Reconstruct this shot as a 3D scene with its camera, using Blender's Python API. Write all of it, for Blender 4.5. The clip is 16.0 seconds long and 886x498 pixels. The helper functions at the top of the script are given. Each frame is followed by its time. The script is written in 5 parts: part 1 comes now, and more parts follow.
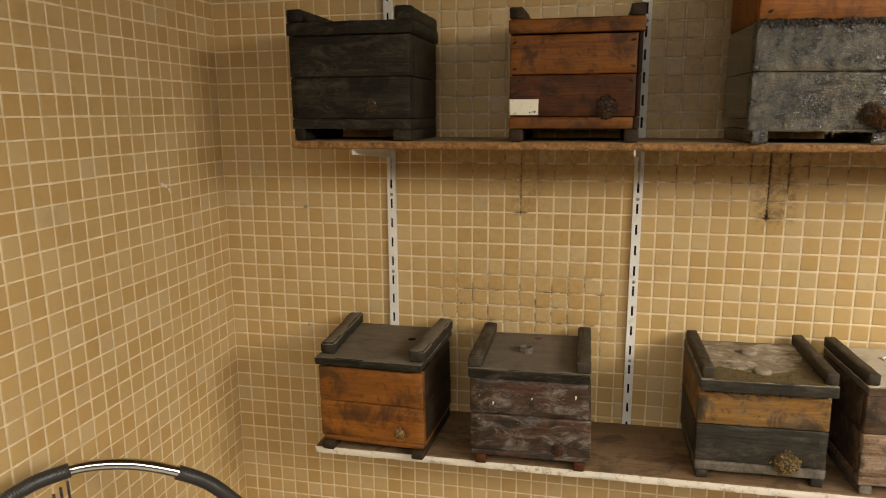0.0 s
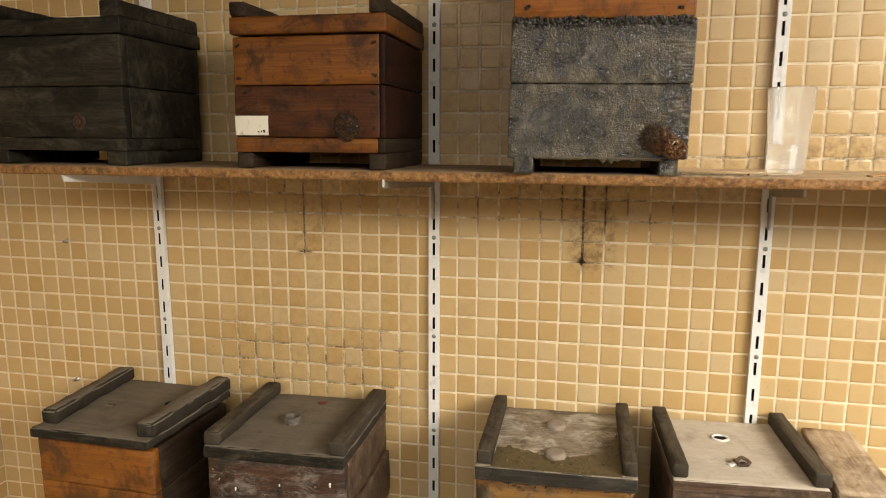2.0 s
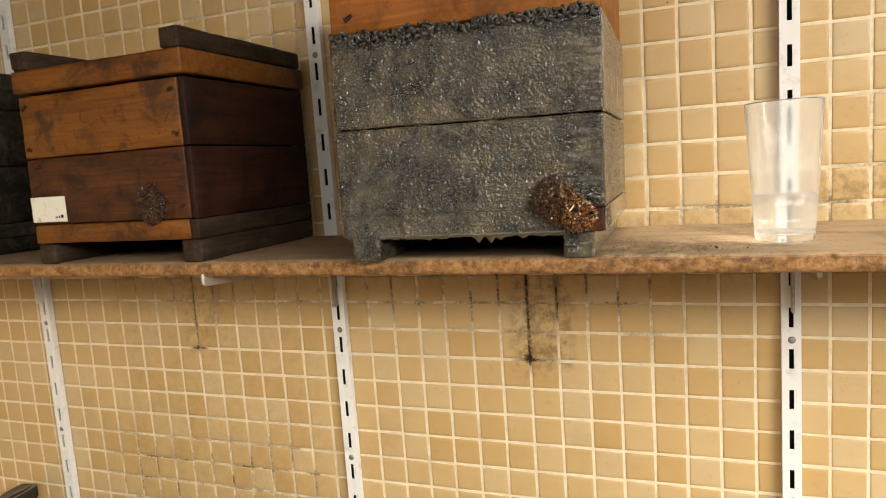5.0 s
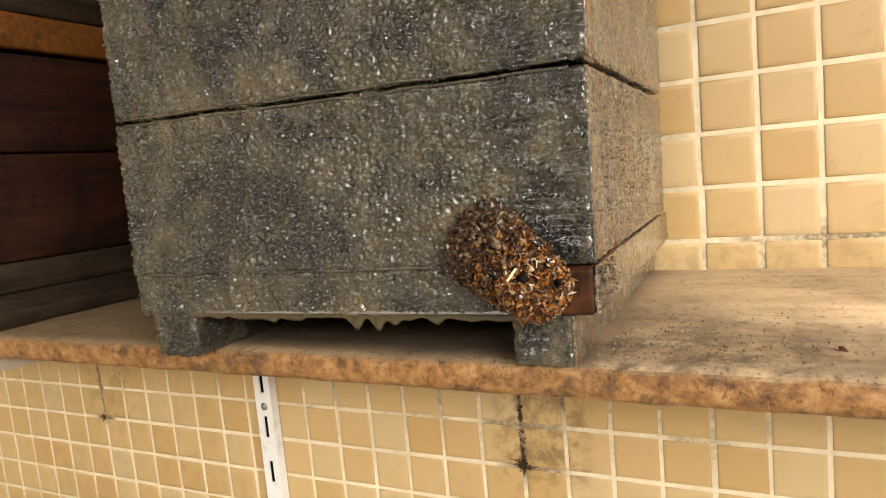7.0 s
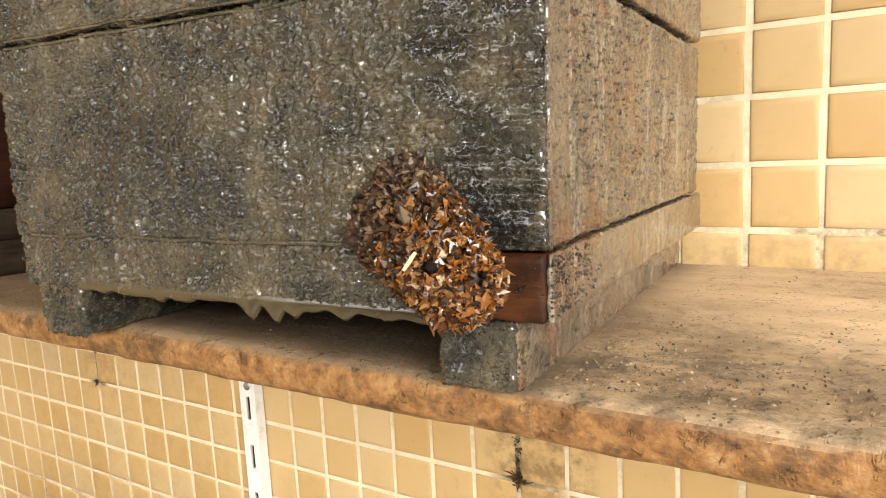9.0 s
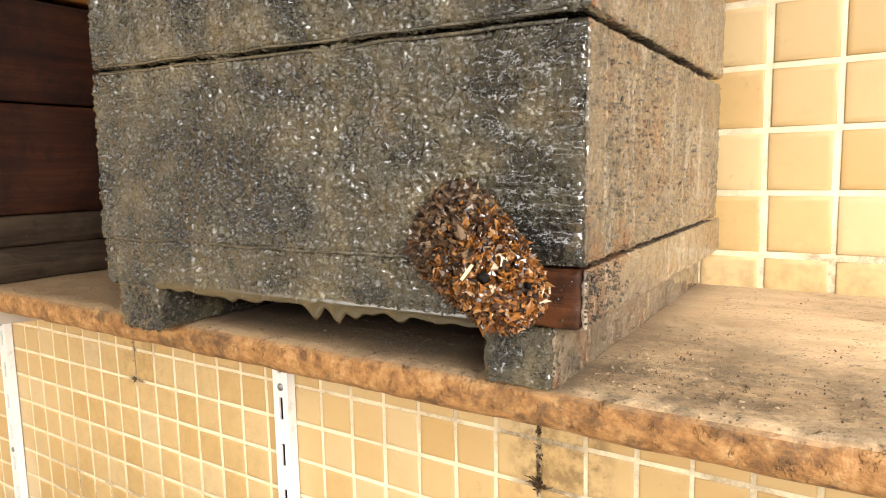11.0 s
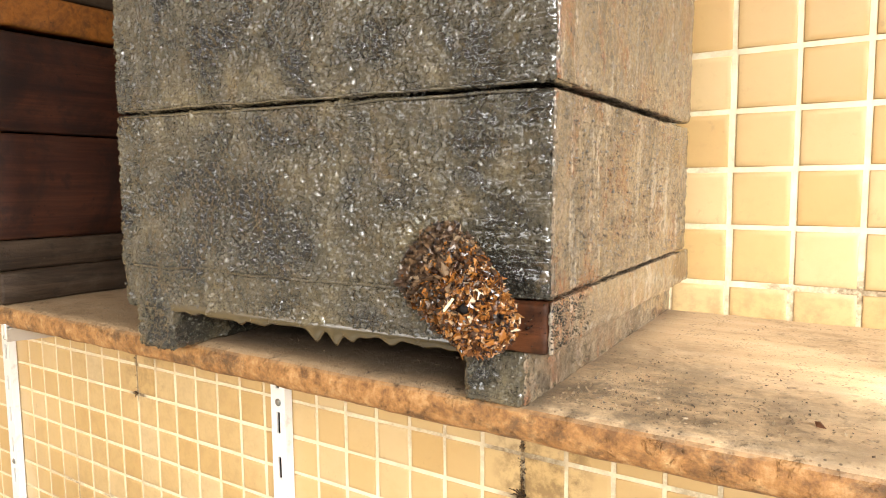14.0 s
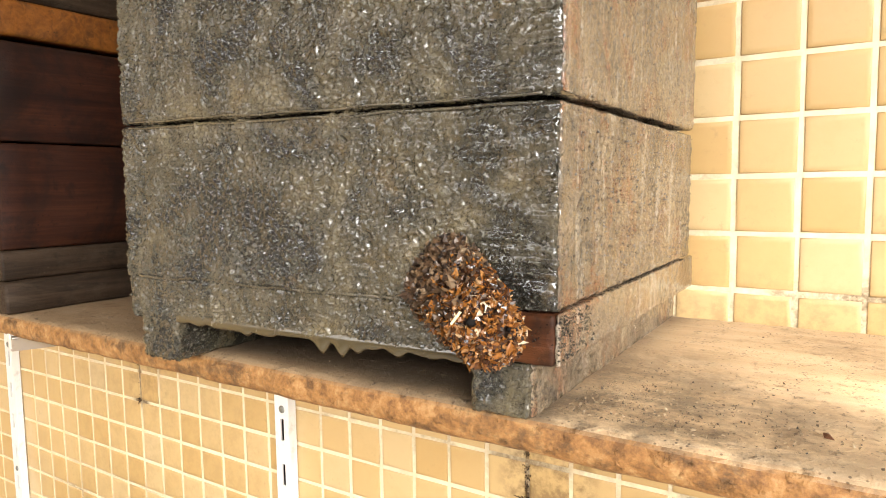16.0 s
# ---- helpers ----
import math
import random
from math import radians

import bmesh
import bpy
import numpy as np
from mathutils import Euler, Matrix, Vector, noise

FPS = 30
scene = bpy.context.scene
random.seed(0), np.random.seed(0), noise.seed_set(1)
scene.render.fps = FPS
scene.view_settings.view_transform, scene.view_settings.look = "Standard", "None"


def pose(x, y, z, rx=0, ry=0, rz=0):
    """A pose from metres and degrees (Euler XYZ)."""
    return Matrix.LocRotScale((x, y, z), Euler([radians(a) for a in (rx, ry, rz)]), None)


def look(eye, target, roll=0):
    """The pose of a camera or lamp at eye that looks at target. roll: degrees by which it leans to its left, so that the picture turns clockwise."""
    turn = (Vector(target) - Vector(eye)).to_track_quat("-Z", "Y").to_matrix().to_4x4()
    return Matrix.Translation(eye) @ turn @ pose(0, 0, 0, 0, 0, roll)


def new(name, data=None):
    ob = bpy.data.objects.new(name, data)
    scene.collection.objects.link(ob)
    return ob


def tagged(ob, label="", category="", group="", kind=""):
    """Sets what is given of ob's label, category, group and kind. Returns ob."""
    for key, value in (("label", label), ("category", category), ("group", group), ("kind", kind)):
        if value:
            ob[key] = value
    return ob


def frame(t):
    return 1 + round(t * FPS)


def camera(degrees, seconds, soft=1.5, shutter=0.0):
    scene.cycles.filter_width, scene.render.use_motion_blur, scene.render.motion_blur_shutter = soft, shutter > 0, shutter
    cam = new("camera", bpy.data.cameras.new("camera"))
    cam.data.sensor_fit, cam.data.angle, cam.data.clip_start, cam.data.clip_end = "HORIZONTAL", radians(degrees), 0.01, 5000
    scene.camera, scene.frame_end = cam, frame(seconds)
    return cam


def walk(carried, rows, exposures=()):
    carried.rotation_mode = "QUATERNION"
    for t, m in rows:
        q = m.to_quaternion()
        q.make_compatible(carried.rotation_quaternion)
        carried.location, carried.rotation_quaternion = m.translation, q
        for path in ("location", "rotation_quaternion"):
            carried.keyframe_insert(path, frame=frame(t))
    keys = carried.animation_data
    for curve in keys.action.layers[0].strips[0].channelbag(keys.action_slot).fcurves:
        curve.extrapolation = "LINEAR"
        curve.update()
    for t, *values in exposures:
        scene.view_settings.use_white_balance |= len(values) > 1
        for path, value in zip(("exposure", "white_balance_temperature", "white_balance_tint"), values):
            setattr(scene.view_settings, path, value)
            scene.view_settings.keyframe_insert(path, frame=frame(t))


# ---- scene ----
cam = camera(66.8, 16.0, 1.0, 0.25)
PATH = [
    (0, (-0.106, -1.642, 1.601), (-0.532, 0.271, 1.205), -0.4),
    (0.5, (0.007, -1.595, 1.601), (-0.416, 0.319, 1.205), 0.1),
    (1, (0.144, -1.517, 1.6), (-0.246, 0.408, 1.223), 0.4),
    (1.5, (0.199, -1.418, 1.619), (-0.095, 0.531, 1.278), -0.5),
    (2, (0.282, -1.282, 1.595), (-0.119, 0.65, 1.265), 0.2),
    (2.5, (0.37, -1.185, 1.584), (-0.221, 0.681, 1.172), -0.7),
    (3, (0.412, -1.173, 1.6), (-0.166, 0.695, 1.18), -2.0),
    (3.5, (0.441, -1.127, 1.61), (-0.109, 0.767, 1.277), -2.7),
    (4, (0.481, -0.989, 1.62), (-0.14, 0.892, 1.348), -1.7),
    (4.5, (0.495, -0.914, 1.622), (-0.206, 0.941, 1.358), -3.4),
    (5, (0.5, -0.873, 1.631), (-0.204, 0.983, 1.387), -4.0),
    (5.2, (0.499, -0.851, 1.63), (-0.176, 1.017, 1.398), -4.7),
    (7.3, (0.494, -0.505, 1.63), (-0.451, 1.243, 1.402), -4.4),
    (7.5, (0.499, -0.487, 1.624), (-0.479, 1.242, 1.392), -3.6),
    (8, (0.5, -0.449, 1.612), (-0.504, 1.262, 1.358), -2.9),
    (8.5, (0.502, -0.44, 1.61), (-0.524, 1.255, 1.338), -2.2),
    (9, (0.502, -0.445, 1.616), (-0.542, 1.237, 1.333), -2.8),
    (9.5, (0.506, -0.449, 1.617), (-0.558, 1.221, 1.339), -2.8),
    (10, (0.511, -0.455, 1.619), (-0.575, 1.204, 1.355), -2.6),
    (10.2, (0.509, -0.458, 1.619), (-0.582, 1.198, 1.358), -2.2),
    (12.3, (0.519, -0.503, 1.627), (-0.567, 1.163, 1.414), -0.5),
    (12.5, (0.523, -0.503, 1.628), (-0.559, 1.165, 1.417), -0.6),
    (13, (0.527, -0.507, 1.63), (-0.554, 1.163, 1.427), -0.3),
    (13.5, (0.53, -0.507, 1.631), (-0.552, 1.163, 1.435), -0.5),
    (14, (0.532, -0.505, 1.632), (-0.55, 1.166, 1.439), -0.5),
    (14.5, (0.533, -0.502, 1.633), (-0.547, 1.17, 1.443), -0.8),
    (15, (0.534, -0.502, 1.634), (-0.547, 1.171, 1.447), -1.0),
    (15.5, (0.533, -0.501, 1.635), (-0.549, 1.171, 1.447), -1.0),
    (16, (0.53, -0.506, 1.636), (-0.554, 1.164, 1.45), -0.8),
]
EXPOSURES = [(0.0, -1.0, 7600, 11), (1.0, -0.84, 7400, 11), (2.0, -0.62, 7100, 11), (4.0, -0.58, 7000, 11), (5.2, -0.42, 6900, 11), (7.4, -0.12, 6700, 11), (9.0, 0.11, 6600, 11), (12.4, 0.50, 6500, 11), (16.0, 0.50, 6500, 11)]
walk(cam, [(t, look(eye, target, roll)) for t, eye, target, roll in PATH], EXPOSURES)

# ---- world, light and exposure ----
world = bpy.data.worlds.new("sky")
scene.world = world
world.use_nodes = True
wn = world.node_tree.nodes
sky = wn.new("ShaderNodeTexSky")
sky.sky_type, sky.sun_disc = "NISHITA", False
sky.sun_elevation, sky.sun_rotation = radians(48), radians(120)
world.node_tree.links.new(sky.outputs[0], wn["Background"].inputs[0])
sky.dust_density, sky.ozone_density = 5.0, 0.4
wn["Background"].inputs[1].default_value = 0.010


def window_light(name, eye, target, w, h, watts, colour):
    """Skylight that comes in through an opening."""
    lamp = bpy.data.lights.new(name, "AREA")
    lamp.shape, lamp.size, lamp.size_y, lamp.energy, lamp.color = "RECTANGLE", w, h, watts, colour
    ob = new(name, lamp)
    ob.matrix_world = look(eye, target)
    return ob


DAY = (1.0, 0.985, 0.945)
window_light("daylight_side", (2.95, -2.40, 3.00), (0.40, -0.10, 1.15), 2.4, 1.7, 455, DAY)
window_light("daylight_front", (-0.10, -3.30, 3.20), (0.15, 0.0, 1.10), 4.4, 1.7, 205, DAY)


# ---- small tools ----
def hash01(ix, iy, iz, seed):
    n = (ix * 374761393 + iy * 668265263 + iz * 1440662683 + seed * 974634777) & 0xFFFFFFFF
    n = ((n ^ (n >> 13)) * 1274126177) & 0xFFFFFFFF
    n = ((n ^ (n >> 15)) * 2246822519) & 0xFFFFFFFF
    return ((n ^ (n >> 16)) & 0xFFFF) / 65535.0


def vnoise(p, seed=0):
    """Smooth value noise, 0 to 1, for an array of points."""
    i = np.floor(p).astype(np.int64)
    f = p - i
    u = f * f * (3 - 2 * f)
    out = 0
    for a in (0, 1):
        for b in (0, 1):
            for c in (0, 1):
                w = (u[:, 0] if a else 1 - u[:, 0]) * (u[:, 1] if b else 1 - u[:, 1]) * (u[:, 2] if c else 1 - u[:, 2])
                out = out + w * hash01(i[:, 0] + a, i[:, 1] + b, i[:, 2] + c, seed)
    return out


def mesh_of(name, verts, faces, smooth=True):
    me = bpy.data.meshes.new(name)
    me.from_pydata([tuple(v) for v in np.asarray(verts, dtype=float).tolist()], [], [tuple(f) for f in faces])
    me.validate()
    if smooth:
        me.polygons.foreach_set("use_smooth", [True] * len(me.polygons))
    me.update()
    return me


def thing(name, m, label, category, group="", kind=""):
    ob = new(name)
    ob.empty_display_size = 0.05
    ob.matrix_world = m
    return tagged(ob, label, category, group, kind)


def part(name, me, material, parent=None, label=""):
    """One mesh object, under a thing or a part."""
    if isinstance(me, tuple):
        me = mesh_of(name, *me)
    if not me.materials:
        me.materials.append(material)
    ob = new(name, me)
    ob.parent = parent
    return tagged(ob, label)


def stops(lo, hi, r, step):
    n = max(1, int(round((hi - lo - 2 * r) / step)))
    mid = np.linspace(lo + r, hi - r, n + 1)
    return np.concatenate(([lo, lo + 0.45 * r], mid, [hi - 0.45 * r, hi]))


def slab(x0, x1, y0, y1, z0, z1, r=0.0025, step=0.02, wob=0.0006, freq=70.0, seed=0, chip=0.0, worms=False, deep=None):
    """A board with rounded, worn edges and a slightly uneven face."""
    X, Y, Z = stops(x0, x1, r, step), stops(y0, y1, r, deep or step), stops(z0, z1, r, step)
    nx, ny, nz = len(X), len(Y), len(Z)
    ident = lambda i, j, k: (i * ny + j) * nz + k
    quads = []
    for k, flip in ((0, True), (nz - 1, False)):
        i, j = np.meshgrid(np.arange(nx - 1), np.arange(ny - 1), indexing="ij")
        q = np.stack([ident(i, j, k), ident(i + 1, j, k), ident(i + 1, j + 1, k), ident(i, j + 1, k)], -1).reshape(-1, 4)
        quads.append(q[:, ::-1] if flip else q)
    for j, flip in ((0, False), (ny - 1, True)):
        i, k = np.meshgrid(np.arange(nx - 1), np.arange(nz - 1), indexing="ij")
        q = np.stack([ident(i, j, k), ident(i + 1, j, k), ident(i + 1, j, k + 1), ident(i, j, k + 1)], -1).reshape(-1, 4)
        quads.append(q[:, ::-1] if flip else q)
    for i, flip in ((0, True), (nx - 1, False)):
        j, k = np.meshgrid(np.arange(ny - 1), np.arange(nz - 1), indexing="ij")
        q = np.stack([ident(i, j, k), ident(i, j + 1, k), ident(i, j + 1, k + 1), ident(i, j, k + 1)], -1).reshape(-1, 4)
        quads.append(q[:, ::-1] if flip else q)
    q = np.concatenate(quads)
    ids, inv = np.unique(q.ravel(), return_inverse=True)
    q = inv.reshape(-1, 4)
    p = np.stack([X[ids // (ny * nz)], Y[(ids // nz) % ny], Z[ids % nz]], -1)
    lo, hi = np.array([x0, y0, z0]), np.array([x1, y1, z1])
    c = np.clip(p, lo + r, hi - r)
    d = p - c
    length = np.linalg.norm(d, axis=1, keepdims=True)
    n = d / np.maximum(length, 1e-9)
    edge = (np.count_nonzero(np.abs(d) > 0.3 * r, axis=1) > 1)
    p = c + n * r
    w = (vnoise(p * freq, seed) - 0.5) * 1.4 + (vnoise(p * freq * 2.7, seed + 5) - 0.5) * 0.6
    if worms:
        bend = np.stack([vnoise(p * freq * 0.7, seed + k) for k in (31, 32, 33)], -1) * 1.6
        w = 1.5 * (0.6 - np.abs(2 * vnoise(p * freq + bend, seed + 11) - 1)) + 0.6 * (vnoise(p * 55, seed + 12) - 0.5) + 0.9 * (vnoise(p * freq * 1.3 - bend, seed + 13) - 0.5) + 1.1 * (vnoise(p * freq * 0.42 + bend, seed + 15) - 0.5)
        w = w * (0.45 + 1.0 * vnoise(p * 48, seed + 14))
        brushed = np.clip((p[:, 0] - 0.195) / 0.03, 0, 1) * 0.75
        ridges = 1.9 * (vnoise(p * np.array([70.0, 300.0, 430.0]), seed + 16) - 0.5)
        w = w * (1 - brushed) + (ridges + 0.35 * w) * brushed
    p = p + n * (wob * w)[:, None]
    if chip:
        bite = np.clip(vnoise(p * freq * 0.6, seed + 9) - 0.45, 0, 1) * chip * 2
        p = p - n * (bite * edge)[:, None]
    return p, q.tolist()


def join(*pieces):
    vs, fs, n = [], [], 0
    for v, f in pieces:
        vs.append(np.asarray(v))
        fs += [[a + n for a in g] for g in f]
        n += len(v)
    return np.concatenate(vs), fs


def lathe(profile, n=40):
    """A turned shape about z from (radius, z) pairs, closed at the ends where the radius is 0."""
    v, f = [], []
    for r, z in profile:
        for k in range(n):
            a = 2 * math.pi * k / n
            v.append((r * math.cos(a), r * math.sin(a), z))
    for i in range(len(profile) - 1):
        for k in range(n):
            a, b = i * n + k, i * n + (k + 1) % n
            f.append((a, b, b + n, a + n))
    return np.array(v), f


def tube(points, radius, n=14, ripple=0.0, pitch=0.004):
    """A round bar along a smooth line; ripple gives a wound cord's rings."""
    pts = [Vector(p) for p in points]
    dense = []
    for i in range(len(pts) - 1):
        a, b, c, d = pts[max(i - 1, 0)], pts[i], pts[i + 1], pts[min(i + 2, len(pts) - 1)]
        steps = max(3, int((c - b).length / (pitch / 3 if ripple else 0.012)))
        for s in range(steps):
            t = s / steps
            dense.append(0.5 * ((2 * b) + (c - a) * t + (2 * a - 5 * b + 4 * c - d) * t * t + (3 * b - a - 3 * c + d) * t ** 3))
    dense.append(pts[-1])
    v, f, run = [], [], 0.0
    for i, p in enumerate(dense):
        t = (dense[min(i + 1, len(dense) - 1)] - dense[max(i - 1, 0)]).normalized()
        s = t.cross(Vector((0.13, 0.2, 1))).normalized()
        u = s.cross(t)
        run += (p - dense[i - 1]).length if i else 0
        rad = radius + ripple * abs(math.sin(math.pi * run / pitch))
        for k in range(n):
            a = 2 * math.pi * k / n
            v.append(p + (s * math.cos(a) + u * math.sin(a)) * rad)
    for i in range(len(dense) - 1):
        for k in range(n):
            a, b = i * n + k, i * n + (k + 1) % n
            f.append((a, b, b + n, a + n))
    f += [tuple(range(n - 1, -1, -1)), tuple(range(len(v) - n, len(v)))]
    return np.array([tuple(p) for p in v]), f


def flakes(centres, size, seed, squash=0.45, spread=0.5):
    """Many small irregular crumbs, joined."""
    rng = np.random.default_rng(seed)
    n = len(centres)
    base = np.array([(1, 0, 0), (-1, 0, 0), (0, 1, 0), (0, -1, 0), (0, 0, 1), (0, 0, -1)], float)
    tri = np.array([(0, 2, 4), (2, 1, 4), (1, 3, 4), (3, 0, 4), (2, 0, 5), (1, 2, 5), (3, 1, 5), (0, 3, 5)])
    q = rng.normal(size=(n, 4))
    q /= np.linalg.norm(q, axis=1, keepdims=True)
    a, b, c, d = q.T
    R = np.stack([1 - 2 * (c * c + d * d), 2 * (b * c - a * d), 2 * (b * d + a * c), 2 * (b * c + a * d), 1 - 2 * (b * b + d * d), 2 * (c * d - a * b),
                  2 * (b * d - a * c), 2 * (c * d + a * b), 1 - 2 * (b * b + c * c)], -1).reshape(n, 3, 3)
    s = size * (1 + spread * rng.normal(size=(n, 1, 1))).clip(0.35, 2.2) * np.array([1.0, 0.7, squash])
    local = base[None] * s * (1 + 0.35 * rng.normal(size=(n, 6, 1)))
    v = np.einsum("nij,nkj->nki", R, local) + np.asarray(centres)[:, None]
    f = (tri[None] + 6 * np.arange(n)[:, None, None]).reshape(-1, 3)
    return v.reshape(-1, 3), f.tolist()


# ---- materials ----
class Nodes:
    """A material's nodes, with short ways to make and join them."""

    def __init__(self, name):
        self.m = bpy.data.materials.new(name)
        self.m.use_nodes = True
        self.t = self.m.node_tree
        self.b = self.t.nodes["Principled BSDF"]

    def put(self, socket, value):
        if isinstance(value, bpy.types.NodeSocket):
            self.t.links.new(value, socket)
        else:
            socket.default_value = (*value, 1.0) if isinstance(value, (tuple, list)) and len(value) == 3 and socket.type == "RGBA" else value

    def coord(self, scale=(1, 1, 1), kind="Object", shift=True):
        c = self.t.nodes.new("ShaderNodeTexCoord").outputs[kind]
        if shift:
            r = self.t.nodes.new("ShaderNodeObjectInfo").outputs["Random"]
            c = self.vec("ADD", c, self.vec("SCALE", (3.1, 7.3, 5.7), scale=r))
        return self.vec("MULTIPLY", c, scale)

    def vec(self, op, a, b=None, scale=None):
        n = self.t.nodes.new("ShaderNodeVectorMath")
        n.operation = op
        self.put(n.inputs[0], a)
        if b is not None:
            self.put(n.inputs[1], b)
        if scale is not None:
            self.put(n.inputs["Scale"], scale)
        return n.outputs[0]

    def math(self, op, a, b=0.0, clamp=False):
        n = self.t.nodes.new("ShaderNodeMath")
        n.operation, n.use_clamp = op, clamp
        self.put(n.inputs[0], a)
        self.put(n.inputs[1], b)
        return n.outputs[0]

    def noise(self, vector, scale, detail=4.0, rough=0.55, distort=0.0):
        n = self.t.nodes.new("ShaderNodeTexNoise")
        self.put(n.inputs["Vector"], vector)
        for key, v in (("Scale", scale), ("Detail", detail), ("Roughness", rough), ("Distortion", distort)):
            self.put(n.inputs[key], v)
        return n.outputs["Fac"]

    def cells(self, vector, scale, out="Distance", feature="F1"):
        n = self.t.nodes.new("ShaderNodeTexVoronoi")
        n.feature = feature
        self.put(n.inputs["Vector"], vector)
        self.put(n.inputs["Scale"], scale)
        return n.outputs[out]

    def ramp(self, fac, rows):
        n = self.t.nodes.new("ShaderNodeValToRGB")
        while len(n.color_ramp.elements) < len(rows):
            n.color_ramp.elements.new(0.5)
        for e, (p, c) in zip(n.color_ramp.elements, rows):
            e.position, e.color = p, (*c, 1) if isinstance(c, (tuple, list)) else (c, c, c, 1)
        self.put(n.inputs[0], fac)
        return n.outputs[0]

    def step(self, fac, lo, hi):
        n = self.t.nodes.new("ShaderNodeMapRange")
        n.interpolation_type = "SMOOTHSTEP"
        for i, v in enumerate((fac, lo, hi)):
            self.put(n.inputs[i], v)
        return n.outputs[0]

    def mix(self, fac, a, b, mode="MIX"):
        n = self.t.nodes.new("ShaderNodeMix")
        n.data_type, n.blend_type = "RGBA", mode
        self.put(n.inputs[0], fac)
        self.put(n.inputs[6], a)
        self.put(n.inputs[7], b)
        return n.outputs[2]

    def bump(self, height, strength, distance, normal=None):
        n = self.t.nodes.new("ShaderNodeBump")
        self.put(n.inputs["Height"], height)
        n.inputs["Strength"].default_value, n.inputs["Distance"].default_value = strength, distance
        if normal is not None:
            self.put(n.inputs["Normal"], normal)
        return n.outputs[0]

    def done(self, colour, rough, normal=None, metal=0.0, spec=0.5, coat=0.0):
        self.put(self.b.inputs["Base Color"], colour)
        self.put(self.b.inputs["Roughness"], rough)
        self.put(self.b.inputs["Metallic"], metal)
        self.put(self.b.inputs["Specular IOR Level"], spec)
        self.put(self.b.inputs["Coat Weight"], coat)
        self.b.inputs["Coat Roughness"].default_value = 0.08
        if normal is not None:
            self.put(self.b.inputs["Normal"], normal)
        return self.m


def wood(name, dark, mid, light, stain=(0.02, 0.016, 0.012), stained=0.5, dust=(0.3, 0.25, 0.19), dusty=0.0, rough=0.55, spec=0.4, relief=0.5, along="x", edge=None, film_scale=34):
    """Old wood: grain along one way, broad stains, specks of dirt and a film of dust."""
    n = Nodes(name)
    stretch = {"x": (13, 240, 240), "y": (240, 13, 240), "z": (240, 240, 13)}[along]
    c = n.coord((1, 1, 1))
    grain = n.noise(n.vec("MULTIPLY", c, stretch), 1.0, 6.0, 0.62, 0.5)
    bands = n.noise(n.vec("MULTIPLY", c, tuple(0.22 * k for k in stretch)), 1.0, 4.0, 0.55, 0.8)
    tone = n.math("ADD", n.math("MULTIPLY", grain, 0.55), n.math("MULTIPLY", bands, 0.45))
    base = n.ramp(tone, [(0.34, dark), (0.5, mid), (0.66, light)])
    broad = n.noise(c, 15, 8.0, 0.68, 0.6)
    base = n.mix(n.math("MULTIPLY", n.step(broad, 0.47, 0.64), stained), base, stain)
    smear = n.noise(c, 62, 7.0, 0.72, 0.5)
    base = n.mix(n.math("MULTIPLY", n.step(smear, 0.54, 0.66), stained * 0.75), base, stain)
    drawn = {"x": (0.45, 1, 1), "y": (1, 0.45, 1), "z": (1, 1, 0.45)}[along]
    film = n.noise(n.vec("MULTIPLY", c, drawn), film_scale, 10.0, 0.80, 0.7)
    base = n.mix(n.math("MULTIPLY", n.step(film, 0.47, 0.66), dusty), base, dust)
    specks = n.math("MULTIPLY", n.step(n.cells(c, 240), 0.20, 0.10), n.step(n.noise(c, 48, 3.0), 0.53, 0.64))
    base = n.mix(n.math("MULTIPLY", specks, 0.85), base, stain)
    pale = n.math("MULTIPLY", n.step(n.cells(c, 190), 0.13, 0.07), n.step(n.noise(c, 31, 3.0), 0.56, 0.68))
    base = n.mix(n.math("MULTIPLY", pale, min(1.0, 0.15 + dusty)), base, dust)
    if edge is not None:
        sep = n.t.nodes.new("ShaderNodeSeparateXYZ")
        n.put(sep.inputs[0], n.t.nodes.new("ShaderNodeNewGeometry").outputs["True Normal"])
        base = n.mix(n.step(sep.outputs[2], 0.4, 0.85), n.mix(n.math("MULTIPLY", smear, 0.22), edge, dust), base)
    h = n.math("ADD", n.math("MULTIPLY", grain, 0.7), n.math("MULTIPLY", smear, 0.8))
    r = n.math("ADD", rough - 0.15, n.math("MULTIPLY", film, 0.4))
    return n.done(base, r, n.bump(h, relief, 0.0016), spec=spec)


